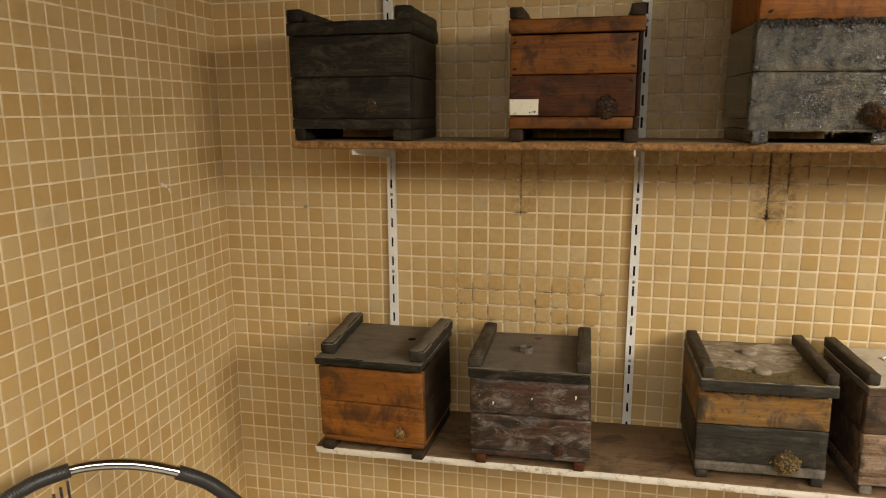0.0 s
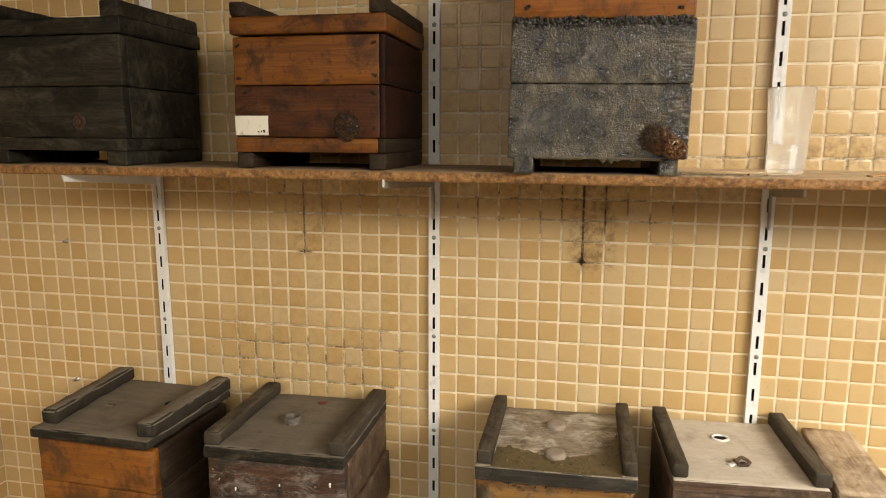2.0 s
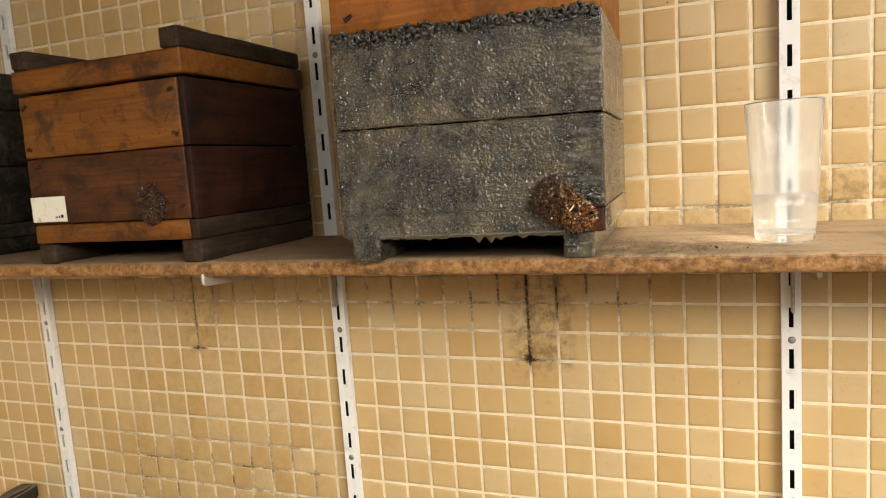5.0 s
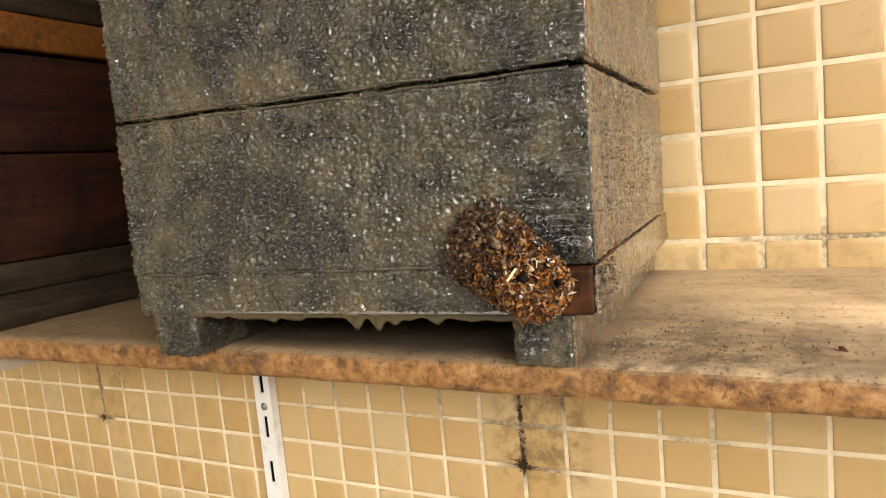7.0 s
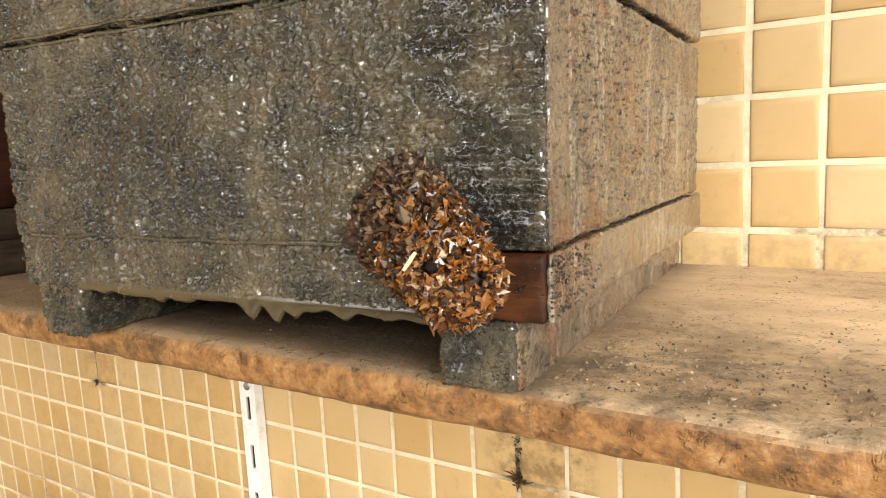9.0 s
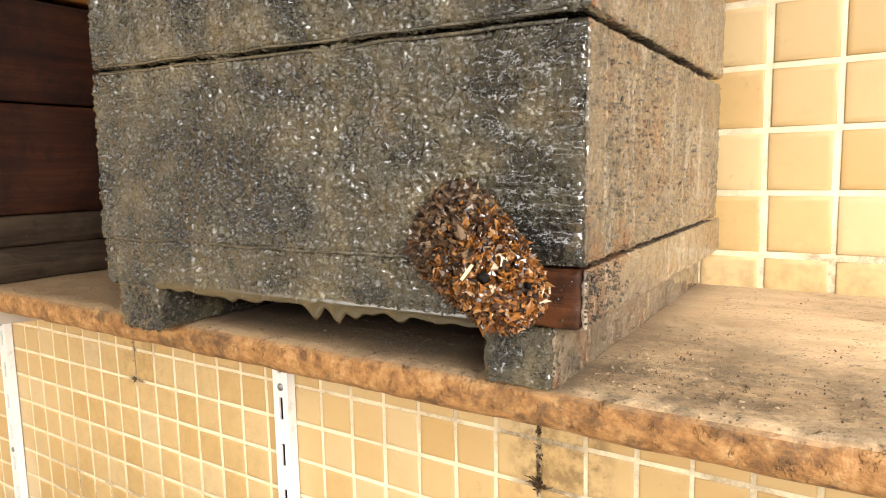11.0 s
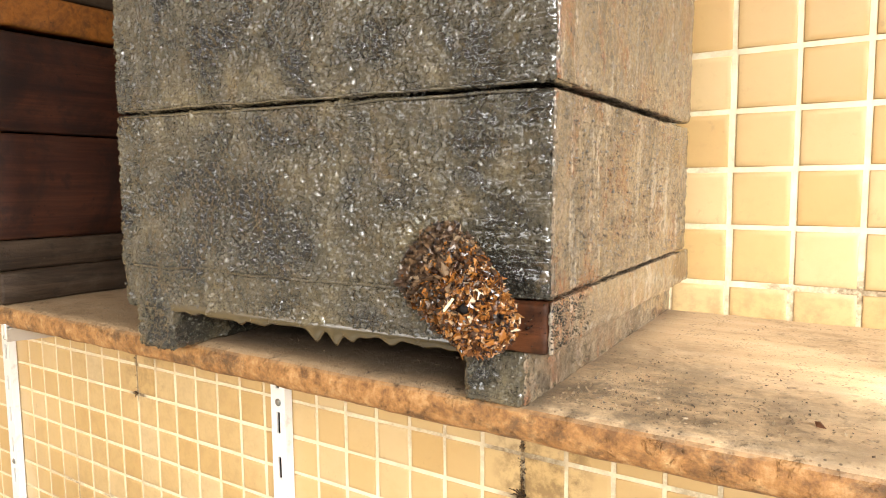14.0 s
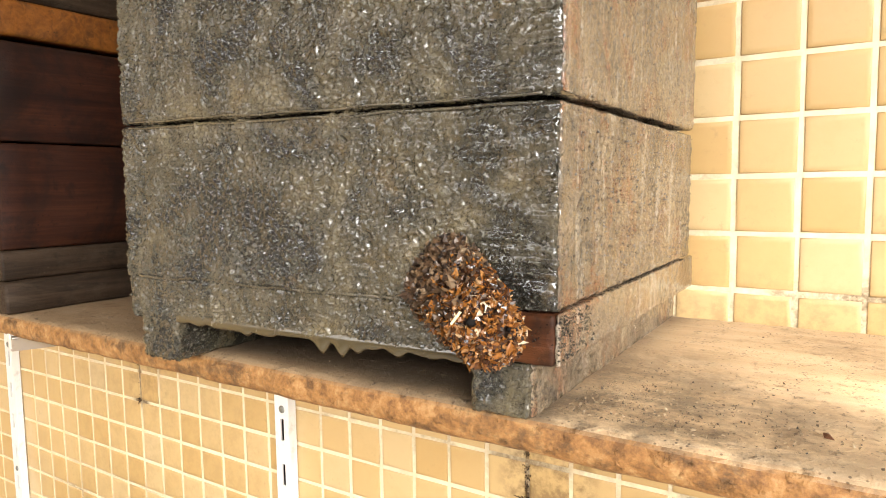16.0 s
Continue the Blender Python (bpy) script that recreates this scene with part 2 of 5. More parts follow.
def tile_glaze(name, each):
    """Ochre glazed mosaic; each: the output that sets one tile apart from the next."""
    n = Nodes(name)
    if each == "object":
        rnd = n.t.nodes.new("ShaderNodeObjectInfo").outputs["Random"]
    else:
        rnd = n.t.nodes.new("ShaderNodeNewGeometry").outputs["Random Per Island"]
    pos = n.t.nodes.new("ShaderNodeNewGeometry").outputs["Position"]
    base = n.ramp(rnd, [(0.0, (0.495, 0.320, 0.128)), (0.30, (0.525, 0.355, 0.156)), (0.7, (0.542, 0.375, 0.174)), (0.9, (0.560, 0.402, 0.203)), (1.0, (0.555, 0.415, 0.230))])
    cloud = n.noise(pos, 26, 5.0, 0.65)
    base = n.mix(n.math("MULTIPLY", n.step(cloud, 0.45, 0.75), 0.22), base, (0.44, 0.265, 0.095))
    grime = n.noise(pos, 7, 5.0, 0.7)
    base = n.mix(n.math("MULTIPLY", n.step(grime, 0.52, 0.75), 0.20), base, (0.22, 0.125, 0.05))
    sep = n.t.nodes.new("ShaderNodeSeparateXYZ")
    n.put(sep.inputs[0], pos)
    px, pz = sep.outputs[0], sep.outputs[2]
    cloudy = n.step(n.noise(pos, 60, 6.0, 0.72), 0.40, 0.64)
    smut_shade = 0.0
    # dirt patches, plus shade painted under the shelf and between the upper boxes
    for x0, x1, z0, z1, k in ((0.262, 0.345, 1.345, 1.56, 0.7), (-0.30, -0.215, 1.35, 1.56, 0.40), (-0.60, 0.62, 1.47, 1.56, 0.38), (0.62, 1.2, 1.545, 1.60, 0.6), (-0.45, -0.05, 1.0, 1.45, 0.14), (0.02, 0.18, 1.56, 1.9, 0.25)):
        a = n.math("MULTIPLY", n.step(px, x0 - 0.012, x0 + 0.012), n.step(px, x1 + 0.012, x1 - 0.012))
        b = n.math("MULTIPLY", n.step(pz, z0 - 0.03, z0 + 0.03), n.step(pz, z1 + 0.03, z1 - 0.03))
        smut_shade = n.math("MAXIMUM", smut_shade, n.math("MULTIPLY", n.math("MULTIPLY", a, b), k))
    base = n.mix(n.math("MULTIPLY", smut_shade, cloudy), base, (0.15, 0.085, 0.032))
    smudge = n.math("MULTIPLY", n.step(n.noise(pos, 150, 5.0, 0.7, 0.4), 0.54, 0.70), n.step(n.noise(pos, 17, 3.0, 0.6), 0.46, 0.64))
    base = n.mix(n.math("MULTIPLY", smudge, 0.30), base, (0.24, 0.165, 0.085))
    dots = n.math("MULTIPLY", n.step(n.cells(pos, 55), 0.075, 0.05), n.step(n.noise(pos, 23, 1.0), 0.66, 0.70))
    base = n.mix(n.math("MULTIPLY", dots, 0.85), base, (0.05, 0.03, 0.02))
    r = n.math("ADD", 0.24, n.math("MULTIPLY", n.noise(pos, 90, 4.0, 0.7), 0.24))
    return n.done(base, r, n.bump(n.noise(pos, 70, 2.0), 0.25, 0.0008), spec=0.5)


def grout_mortar():
    """Cream joints with soot-brown dirt that has run down from the shelf; browned behind the upper boxes too."""
    n = Nodes("grout")
    pos = n.t.nodes.new("ShaderNodeNewGeometry").outputs["Position"]
    sep = n.t.nodes.new("ShaderNodeSeparateXYZ")
    n.put(sep.inputs[0], pos)
    x, z = sep.outputs[0], sep.outputs[2]

    def patch(x0, x1, z0, z1, soft=0.012, softz=0.03):
        a = n.math("MULTIPLY", n.step(x, x0 - soft, x0 + soft), n.step(x, x1 + soft, x1 - soft))
        b = n.math("MULTIPLY", n.step(z, z0 - softz, z0 + softz), n.step(z, z1 + softz, z1 - softz))
        return n.math("MULTIPLY", a, b)

    base = n.ramp(n.noise(pos, 60, 4.0), [(0.3, (0.68, 0.56, 0.36)), (0.7, (0.82, 0.71, 0.50))])
    dirt = n.step(n.noise(pos, 9, 6.0, 0.72), 0.50, 0.70)
    fine = n.step(n.noise(pos, 70, 4.0, 0.7), 0.35, 0.62)
    runs = 0.0
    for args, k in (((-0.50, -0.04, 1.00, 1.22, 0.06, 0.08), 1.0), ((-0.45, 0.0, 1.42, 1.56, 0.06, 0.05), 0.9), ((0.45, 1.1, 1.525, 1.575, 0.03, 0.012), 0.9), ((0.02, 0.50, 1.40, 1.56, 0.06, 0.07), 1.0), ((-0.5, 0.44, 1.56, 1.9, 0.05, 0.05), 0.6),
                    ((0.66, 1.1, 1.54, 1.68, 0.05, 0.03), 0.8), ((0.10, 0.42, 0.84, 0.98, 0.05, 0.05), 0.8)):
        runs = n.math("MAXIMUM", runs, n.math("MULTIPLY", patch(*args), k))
    lines = 0.0
    for args, k in (((0.281, 0.289, 1.375, 1.54, 0.003, 0.01), 1.0), ((0.321, 0.329, 1.41, 1.54, 0.003, 0.02), 1.0), ((0.245, 0.325, 1.394, 1.406, 0.01, 0.002), 0.8),
                    ((0.262, 0.325, 1.355, 1.365, 0.01, 0.002), 0.8), ((0.275, 0.295, 1.345, 1.385, 0.006, 0.012), 1.0), ((-0.279, -0.271, 1.36, 1.54, 0.003, 0.02), 0.9),
                    ((-0.239, -0.231, 1.40, 1.54, 0.003, 0.03), 0.6), ((-0.292, -0.258, 1.352, 1.368, 0.006, 0.006), 0.9), ((0.20, 0.36, 1.434, 1.446, 0.02, 0.002), 0.7),
                    ((0.865, 0.875, 0.86, 1.0, 0.003, 0.02), 0.7)):
        lines = n.math("MAXIMUM", lines, n.math("MULTIPLY", patch(*args), k))
    lines = n.math("MULTIPLY", lines, n.math("ADD", 0.55, n.math("MULTIPLY", fine, 0.45)))
    joints = n.step(n.noise(pos, 21, 5.0, 0.7), 0.36, 0.62)
    thread = n.step(n.noise(pos, 230, 3.0, 0.7), 0.30, 0.62)
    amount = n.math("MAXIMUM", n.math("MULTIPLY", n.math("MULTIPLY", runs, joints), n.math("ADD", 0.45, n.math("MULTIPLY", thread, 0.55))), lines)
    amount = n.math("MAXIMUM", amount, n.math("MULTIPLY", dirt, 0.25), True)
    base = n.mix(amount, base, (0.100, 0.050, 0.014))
    return n.done(base, 0.8, n.bump(n.noise(pos, 300, 4.0), 0.4, 0.0008), spec=0.25)


def plain(name, colour, rough, metal=0.0, spec=0.5, wear=(0.1, 0.08, 0.06), worn=0.2, scale=40):
    n = Nodes(name)
    c = n.coord((1, 1, 1))
    f = n.step(n.noise(c, scale, 6.0, 0.7), 0.52, 0.72)
    base = n.mix(n.math("MULTIPLY", f, worn), colour, wear)
    r = n.math("ADD", rough, n.math("MULTIPLY", f, 0.2))
    return n.done(base, r, n.bump(n.noise(c, scale * 6, 3.0), 0.15, 0.0006), metal=metal, spec=spec)


def crumbs_mat(name, rows, rough=0.3, spec=0.6):
    n = Nodes(name)
    rnd = n.t.nodes.new("ShaderNodeNewGeometry").outputs["Random Per Island"]
    return n.done(n.ramp(rnd, rows), rough, spec=spec)


def resin(name, rows, rough, wet, relief=0.0010, bare=0.0):
    """Propolis-smeared wood: wet grey, umber and olive patches; bare: how much rusty wood and pale streaks show."""
    n = Nodes(name)
    c = n.coord((1, 1, 1), shift=False)
    patches = n.noise(n.vec("MULTIPLY", c, (1.0, 1.0, 0.85)), 24, 6.0, 0.62, 0.5)
    base = n.ramp(patches, rows)
    tint = n.noise(n.vec("ADD", c, (3.0, 1.0, 2.0)), 55, 4.0, 0.6, 0.6)
    base = n.mix(n.math("MULTIPLY", n.step(tint, 0.56, 0.72), 0.45), base, (0.105, 0.066, 0.022))
    if bare:
        rust = n.noise(n.vec("MULTIPLY", c, (1.0, 1.0, 0.55)), 46, 5.0, 0.66, 0.6)
        base = n.mix(n.math("MULTIPLY", n.step(rust, 0.50, 0.62), bare), base, (0.200, 0.078, 0.030))
        streak = n.noise(n.vec("MULTIPLY", c, (90, 90, 11)), 1.0, 5.0, 0.66, 0.5)
        base = n.mix(n.math("MULTIPLY", n.step(streak, 0.54, 0.68), bare * 0.8), base, (0.46, 0.40, 0.31))
        dark = n.noise(n.vec("MULTIPLY", c, (60, 60, 16)), 1.0, 6.0, 0.7, 0.4)
        base = n.mix(n.math("MULTIPLY", n.step(dark, 0.52, 0.70), bare * 0.8), base, (0.060, 0.042, 0.030))
        pits = n.math("MULTIPLY", n.step(n.cells(c, 420), 0.30, 0.16), n.step(n.noise(c, 38, 4.0, 0.7), 0.42, 0.60))
        base = n.mix(n.math("MULTIPLY", pits, 0.9), base, (0.022, 0.018, 0.013))
        bloom = n.math("MULTIPLY", n.step(n.noise(c, 120, 6.0, 0.75), 0.52, 0.66), n.step(n.noise(n.vec("ADD", c, (1.7, 0.4, 0.9)), 19, 3.0, 0.6), 0.50, 0.66))
        base = n.mix(n.math("MULTIPLY", bloom, 0.75), base, (0.44, 0.40, 0.34))
    bead = n.noise(c, 700, 2.0, 0.5, 1.2)
    # hollows of the bump are painted darker, as crevice shade
    base = n.mix(n.step(bead, 0.36, 0.52), n.mix(0.5, base, (0.016, 0.013, 0.009)), base)
    pale = n.math("MULTIPLY", n.step(n.noise(c, 480, 2.0, 0.5, 0.8), 0.58, 0.72), 0.4)
    base = n.mix(pale, base, (0.17, 0.155, 0.12))
    r = n.math("ADD", rough, n.math("MULTIPLY", n.step(patches, 0.35, 0.7), 0.12))
    return n.done(base, r, n.bump(bead, 0.9, relief), spec=0.4, coat=wet)


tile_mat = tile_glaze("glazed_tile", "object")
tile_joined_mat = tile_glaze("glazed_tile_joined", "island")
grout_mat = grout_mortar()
plaster = plain("plaster", (0.42, 0.39, 0.34), 0.85, spec=0.2, wear=(0.30, 0.27, 0.22), worn=0.4, scale=8)
floor_mat = plain("cement_floor", (0.30, 0.27, 0.23), 0.7, wear=(0.18, 0.16, 0.13), worn=0.6, scale=9)
ceiling_mat = plain("unseen_ceiling_brown", (0.13, 0.085, 0.045), 0.8, spec=0.2, wear=(0.08, 0.055, 0.032), worn=0.3, scale=6)
white_steel = plain("white_enamelled_steel", (0.78, 0.77, 0.73), 0.34, wear=(0.30, 0.25, 0.18), worn=0.35, scale=55)
scuffed_steel = plain("scuffed_white_steel", (0.58, 0.55, 0.48), 0.4, wear=(0.16, 0.10, 0.055), worn=0.85, scale=38)
grey_steel = plain("bare_steel", (0.46, 0.42, 0.37), 0.38, metal=0.7, wear=(0.12, 0.07, 0.04), worn=0.6, scale=60)
screw_mat = plain("dull_screw", (0.30, 0.30, 0.28), 0.4, metal=0.8, worn=0.4, scale=200)
dark_hole = plain("dark_inside", (0.012, 0.010, 0.009), 0.9, spec=0.1, worn=0.0)
chrome = plain("chrome", (0.78, 0.78, 0.78), 0.08, metal=1.0, wear=(0.5, 0.48, 0.44), worn=0.15, scale=70)
black_cord = plain("black_plastic_cord", (0.028, 0.027, 0.027), 0.38, wear=(0.07, 0.065, 0.06), worn=0.5, scale=50)
paper = plain("soiled_paper", (0.72, 0.69, 0.57), 0.85, spec=0.2, wear=(0.22, 0.17, 0.10), worn=0.75, scale=75)
wax_white = plain("white_wax", (0.72, 0.69, 0.62), 0.5, wear=(0.4, 0.33, 0.25), worn=0.5, scale=120)
black_rubber = plain("black_rubber", (0.03, 0.03, 0.03), 0.5, worn=0.3, scale=60)

char_wood = wood("charred_wood", (0.0085, 0.0075, 0.0055), (0.0175, 0.0150, 0.0105), (0.040, 0.034, 0.023), (0.006, 0.0052, 0.0040), 0.75, (0.088, 0.076, 0.052), 0.60, 0.5, 0.16, 1.0, film_scale=26)
char_red = wood("tarred_red_wood", (0.022, 0.011, 0.007), (0.050, 0.025, 0.015), (0.105, 0.050, 0.028), (0.012, 0.0095, 0.0065), 0.85, (0.26, 0.24, 0.215), 0.60, 0.30, 0.45, 1.0, film_scale=40)
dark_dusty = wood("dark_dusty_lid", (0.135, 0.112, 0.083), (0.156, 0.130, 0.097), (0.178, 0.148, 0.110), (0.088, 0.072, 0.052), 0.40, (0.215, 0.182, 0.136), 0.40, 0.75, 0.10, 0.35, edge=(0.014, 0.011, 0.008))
orange_wood = wood("orange_varnished_wood", (0.135, 0.041, 0.005), (0.210, 0.068, 0.007), (0.285, 0.105, 0.014), (0.040, 0.017, 0.007), 0.8, (0.16, 0.08, 0.03), 0.10, 0.42, 0.45, 0.35)
red_wood = wood("red_brown_wood", (0.038, 0.012, 0.005), (0.068, 0.022, 0.008), (0.105, 0.037, 0.012), (0.016, 0.008, 0.005), 0.8, (0.09, 0.055, 0.032), 0.20, 0.45, 0.16, 0.5)
chestnut = wood("chestnut_varnished_wood", (0.100, 0.031, 0.005), (0.162, 0.054, 0.008), (0.225, 0.083, 0.013), (0.034, 0.013, 0.005), 0.85, (0.15, 0.08, 0.035), 0.12, 0.45, 0.25, 0.5)
# dark red side wood, deepened with painted shade from the neighbouring box
side_dark = wood("dark_shaded_side", (0.012, 0.0035, 0.0018), (0.024, 0.0068, 0.0028), (0.042, 0.0125, 0.0045), (0.007, 0.0035, 0.0025), 0.7, (0.03, 0.018, 0.011), 0.15, 0.6, 0.15, 0.5, "y")
grey_wood = wood("grey_weathered_wood", (0.070, 0.058, 0.045), (0.110, 0.093, 0.074), (0.165, 0.143, 0.115), (0.035, 0.029, 0.022), 0.55, (0.24, 0.21, 0.17), 0.45, 0.7, 0.25, 0.8, "y")
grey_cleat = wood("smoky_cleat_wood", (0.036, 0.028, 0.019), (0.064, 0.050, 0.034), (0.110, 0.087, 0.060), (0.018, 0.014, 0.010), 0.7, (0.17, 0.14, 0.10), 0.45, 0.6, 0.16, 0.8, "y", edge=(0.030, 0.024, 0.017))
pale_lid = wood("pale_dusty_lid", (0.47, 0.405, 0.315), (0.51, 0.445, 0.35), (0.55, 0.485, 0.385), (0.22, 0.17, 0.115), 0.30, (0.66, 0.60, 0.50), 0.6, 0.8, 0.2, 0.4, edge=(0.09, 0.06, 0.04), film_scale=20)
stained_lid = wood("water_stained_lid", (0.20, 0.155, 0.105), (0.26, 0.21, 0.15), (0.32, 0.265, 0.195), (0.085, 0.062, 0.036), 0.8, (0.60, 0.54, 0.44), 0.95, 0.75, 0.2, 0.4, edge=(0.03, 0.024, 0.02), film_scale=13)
golden_worn = wood("golden_mouldy_wood", (0.13, 0.058, 0.012), (0.21, 0.100, 0.022), (0.29, 0.155, 0.040), (0.045, 0.032, 0.018), 0.95, (0.14, 0.115, 0.08), 0.55, 0.6, 0.35, 0.6)
slate_wood = wood("slate_black_wood", (0.011, 0.0095, 0.0075), (0.021, 0.018, 0.0135), (0.042, 0.036, 0.027), (0.013, 0.0112, 0.0088), 0.5, (0.15, 0.13, 0.095), 0.28, 0.45, 0.25, 0.8)
umber_wood = wood("umber_mottled_wood", (0.036, 0.020, 0.012), (0.072, 0.041, 0.024), (0.130, 0.080, 0.048), (0.022, 0.015, 0.010), 0.8, (0.25, 0.195, 0.135), 0.40, 0.5, 0.28, 0.7)
bleached = wood("bleached_flaking_wood", (0.11, 0.062, 0.036), (0.20, 0.128, 0.080), (0.34, 0.25, 0.175), (0.042, 0.026, 0.017), 0.9, (0.42, 0.35, 0.26), 0.45, 0.6, 0.25, 0.8)
tan_crate = wood("tan_crate_wood", (0.27, 0.19, 0.11), (0.37, 0.275, 0.17), (0.47, 0.37, 0.245), (0.16, 0.075, 0.03), 0.6, (0.44, 0.38, 0.29), 0.5, 0.7, 0.25, 0.5, "z")
crate_top = wood("pale_crate_board", (0.30, 0.20, 0.11), (0.43, 0.315, 0.20), (0.56, 0.44, 0.30), (0.14, 0.085, 0.045), 0.7, (0.60, 0.50, 0.37), 0.5, 0.7, 0.25, 0.5, "y")
brown_cleat = wood("brown_cleat_wood", (0.014, 0.0085, 0.0050), (0.030, 0.0180, 0.0105), (0.056, 0.036, 0.022), (0.010, 0.007, 0.005), 0.6, (0.078, 0.058, 0.038), 0.35, 0.55, 0.16, 0.8, "y")
honey_wood = wood("honey_orange_wood", (0.175, 0.052, 0.007), (0.270, 0.088, 0.012), (0.350, 0.132, 0.022), (0.075, 0.024, 0.006), 0.65, (0.28, 0.14, 0.05), 0.1, 0.45, 0.25, 0.4)
shelf_dark = wood("brown_shelf_board", (0.13, 0.078, 0.040), (0.19, 0.118, 0.064), (0.25, 0.162, 0.093), (0.045, 0.028, 0.017), 0.6, (0.20, 0.145, 0.095), 0.5, 0.6, 0.3, 0.5)
edge_white = plain("flaked_white_edge", (0.66, 0.61, 0.52), 0.6, wear=(0.20, 0.12, 0.06), worn=0.8, scale=45)
resin_front = resin("resin_coated_wood", [(0.34, (0.009, 0.0088, 0.0080)), (0.44, (0.026, 0.0235, 0.0165)), (0.54, (0.060, 0.050, 0.030)), (0.66, (0.118, 0.094, 0.052))], 0.09, 0.8, 0.0011)
resin_side = resin("resin_smeared_side", [(0.34, (0.070, 0.056, 0.041)), (0.46, (0.145, 0.113, 0.079)), (0.56, (0.205, 0.158, 0.106)), (0.66, (0.25, 0.185, 0.11))], 0.14, 0.8, 0.0018, 0.75)
resin_drip = plain("amber_resin", (0.062, 0.047, 0.024), 0.2, spec=0.6, wear=(0.05, 0.036, 0.02), worn=0.5, scale=90)
black_crust = crumbs_mat("black_wax_crust", [(0.0, (0.020, 0.019, 0.017)), (0.5, (0.045, 0.041, 0.034)), (1.0, (0.085, 0.075, 0.058))], 0.4)
tube_crumbs = crumbs_mat("amber_entrance_crumbs", [(0.0, (0.012, 0.006, 0.004)), (0.3, (0.050, 0.018, 0.006)), (0.55, (0.140, 0.048, 0.009)), (0.78, (0.26, 0.098, 0.018)), (0.93, (0.30, 0.15, 0.055)), (0.99, (0.34, 0.23, 0.13)), (1.0, (0.60, 0.53, 0.38))], 0.26, 0.55)
dried_crust = plain("dried_taupe_crust", (0.27, 0.22, 0.165), 0.85, spec=0.2, wear=(0.13, 0.10, 0.07), worn=0.7, scale=90)
damp_mud = plain("damp_olive_mud", (0.105, 0.078, 0.036), 0.5, spec=0.35, wear=(0.050, 0.036, 0.018), worn=0.8, scale=60)
old_crumbs = crumbs_mat("dull_entrance_crumbs", [(0.0, (0.014, 0.010, 0.008)), (0.4, (0.056, 0.031, 0.017)), (0.8, (0.105, 0.060, 0.030)), (0.97, (0.18, 0.12, 0.07)), (1.0, (0.26, 0.20, 0.13))], 0.34, 0.35)
dark_crumbs = crumbs_mat("dark_entrance_crumbs", [(0.0, (0.014, 0.009, 0.007)), (0.5, (0.045, 0.022, 0.012)), (0.9, (0.10, 0.046, 0.018)), (1.0, (0.17, 0.095, 0.045))], 0.32, 0.35)
gold_crumbs = crumbs_mat("golden_entrance_crumbs", [(0.0, (0.035, 0.024, 0.012)), (0.5, (0.12, 0.075, 0.025)), (1.0, (0.30, 0.20, 0.07))], 0.35, 0.5)
grit = crumbs_mat("shelf_grit", [(0.0, (0.05, 0.036, 0.025)), (0.5, (0.16, 0.11, 0.065)), (0.85, (0.30, 0.22, 0.13)), (1.0, (0.45, 0.36, 0.25))], 0.6, 0.3)


def clear(name, tint, ior, rough=0.0):
    n = Nodes(name)
    g = n.b
    n.put(g.inputs["Base Color"], tint)
    g.inputs["Transmission Weight"].default_value, g.inputs["IOR"].default_value, g.inputs["Roughness"].default_value = 1.0, ior, rough
    return n.m


glass_mat = clear("clouded_glass", (0.96, 0.96, 0.94), 1.42, 0.10)
glass_mat.node_tree.nodes["Principled BSDF"].inputs["Transmission Weight"].default_value = 0.925
water_mat = clear("water", (0.98, 0.98, 0.95), 1.33)


# ---- the room ----
TILE, GRID_X, GRID_Z = 0.04, 0.005, 0.0
LEFT, RIGHT, FRONT, TOP = -1.075, 2.6, -3.2, 2.36


def box_mesh(x0, x1, y0, y1, z0, z1):
    v = [(x, y, z) for x in (x0, x1) for y in (y0, y1) for z in (z0, z1)]
    f = [(0, 1, 3, 2), (4, 6, 7, 5), (0, 4, 5, 1), (2, 3, 7, 6), (0, 2, 6, 4), (1, 5, 7, 3)]
    return np.array(v, float), f


def structure(name, me, material, label, category):
    ob = part(name, (me[0], me[1], False), material)
    return tagged(ob, label, category, "", "structure")


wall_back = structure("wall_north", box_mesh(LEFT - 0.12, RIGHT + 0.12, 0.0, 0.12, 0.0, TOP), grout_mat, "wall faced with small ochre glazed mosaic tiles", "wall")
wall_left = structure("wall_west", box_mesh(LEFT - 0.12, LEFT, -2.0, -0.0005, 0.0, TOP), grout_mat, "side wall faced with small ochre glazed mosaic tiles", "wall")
structure("wall_east", join(box_mesh(RIGHT, RIGHT + 0.12, FRONT, -0.0005, 0, 0.75), box_mesh(RIGHT, RIGHT + 0.12, -0.12, -0.0005, 0.75, TOP)), plaster, "low plastered parapet of the open porch", "wall")
structure("wall_south", box_mesh(LEFT - 0.12, RIGHT + 0.12, FRONT - 0.12, FRONT, 0, 0.75), plaster, "low plastered parapet of the open porch", "wall")
structure("floor", box_mesh(LEFT - 0.12, RIGHT + 0.12, FRONT - 0.12, 0.12, -0.1, -0.001), floor_mat, "bare cement floor", "floor")
# assumed ceiling, out of view; its reach is set to shade the upper wall
structure("ceiling", box_mesh(LEFT - 0.12, 1.74, -2.02, 0.12, TOP + 0.001, TOP + 0.1), ceiling_mat, "unseen dark ceiling added to shade the upper wall", "ceiling")
structure("ground", box_mesh(-60, 60, -60, 60, -0.5, -0.3), floor_mat, "bare ground outside the openings", "ground")


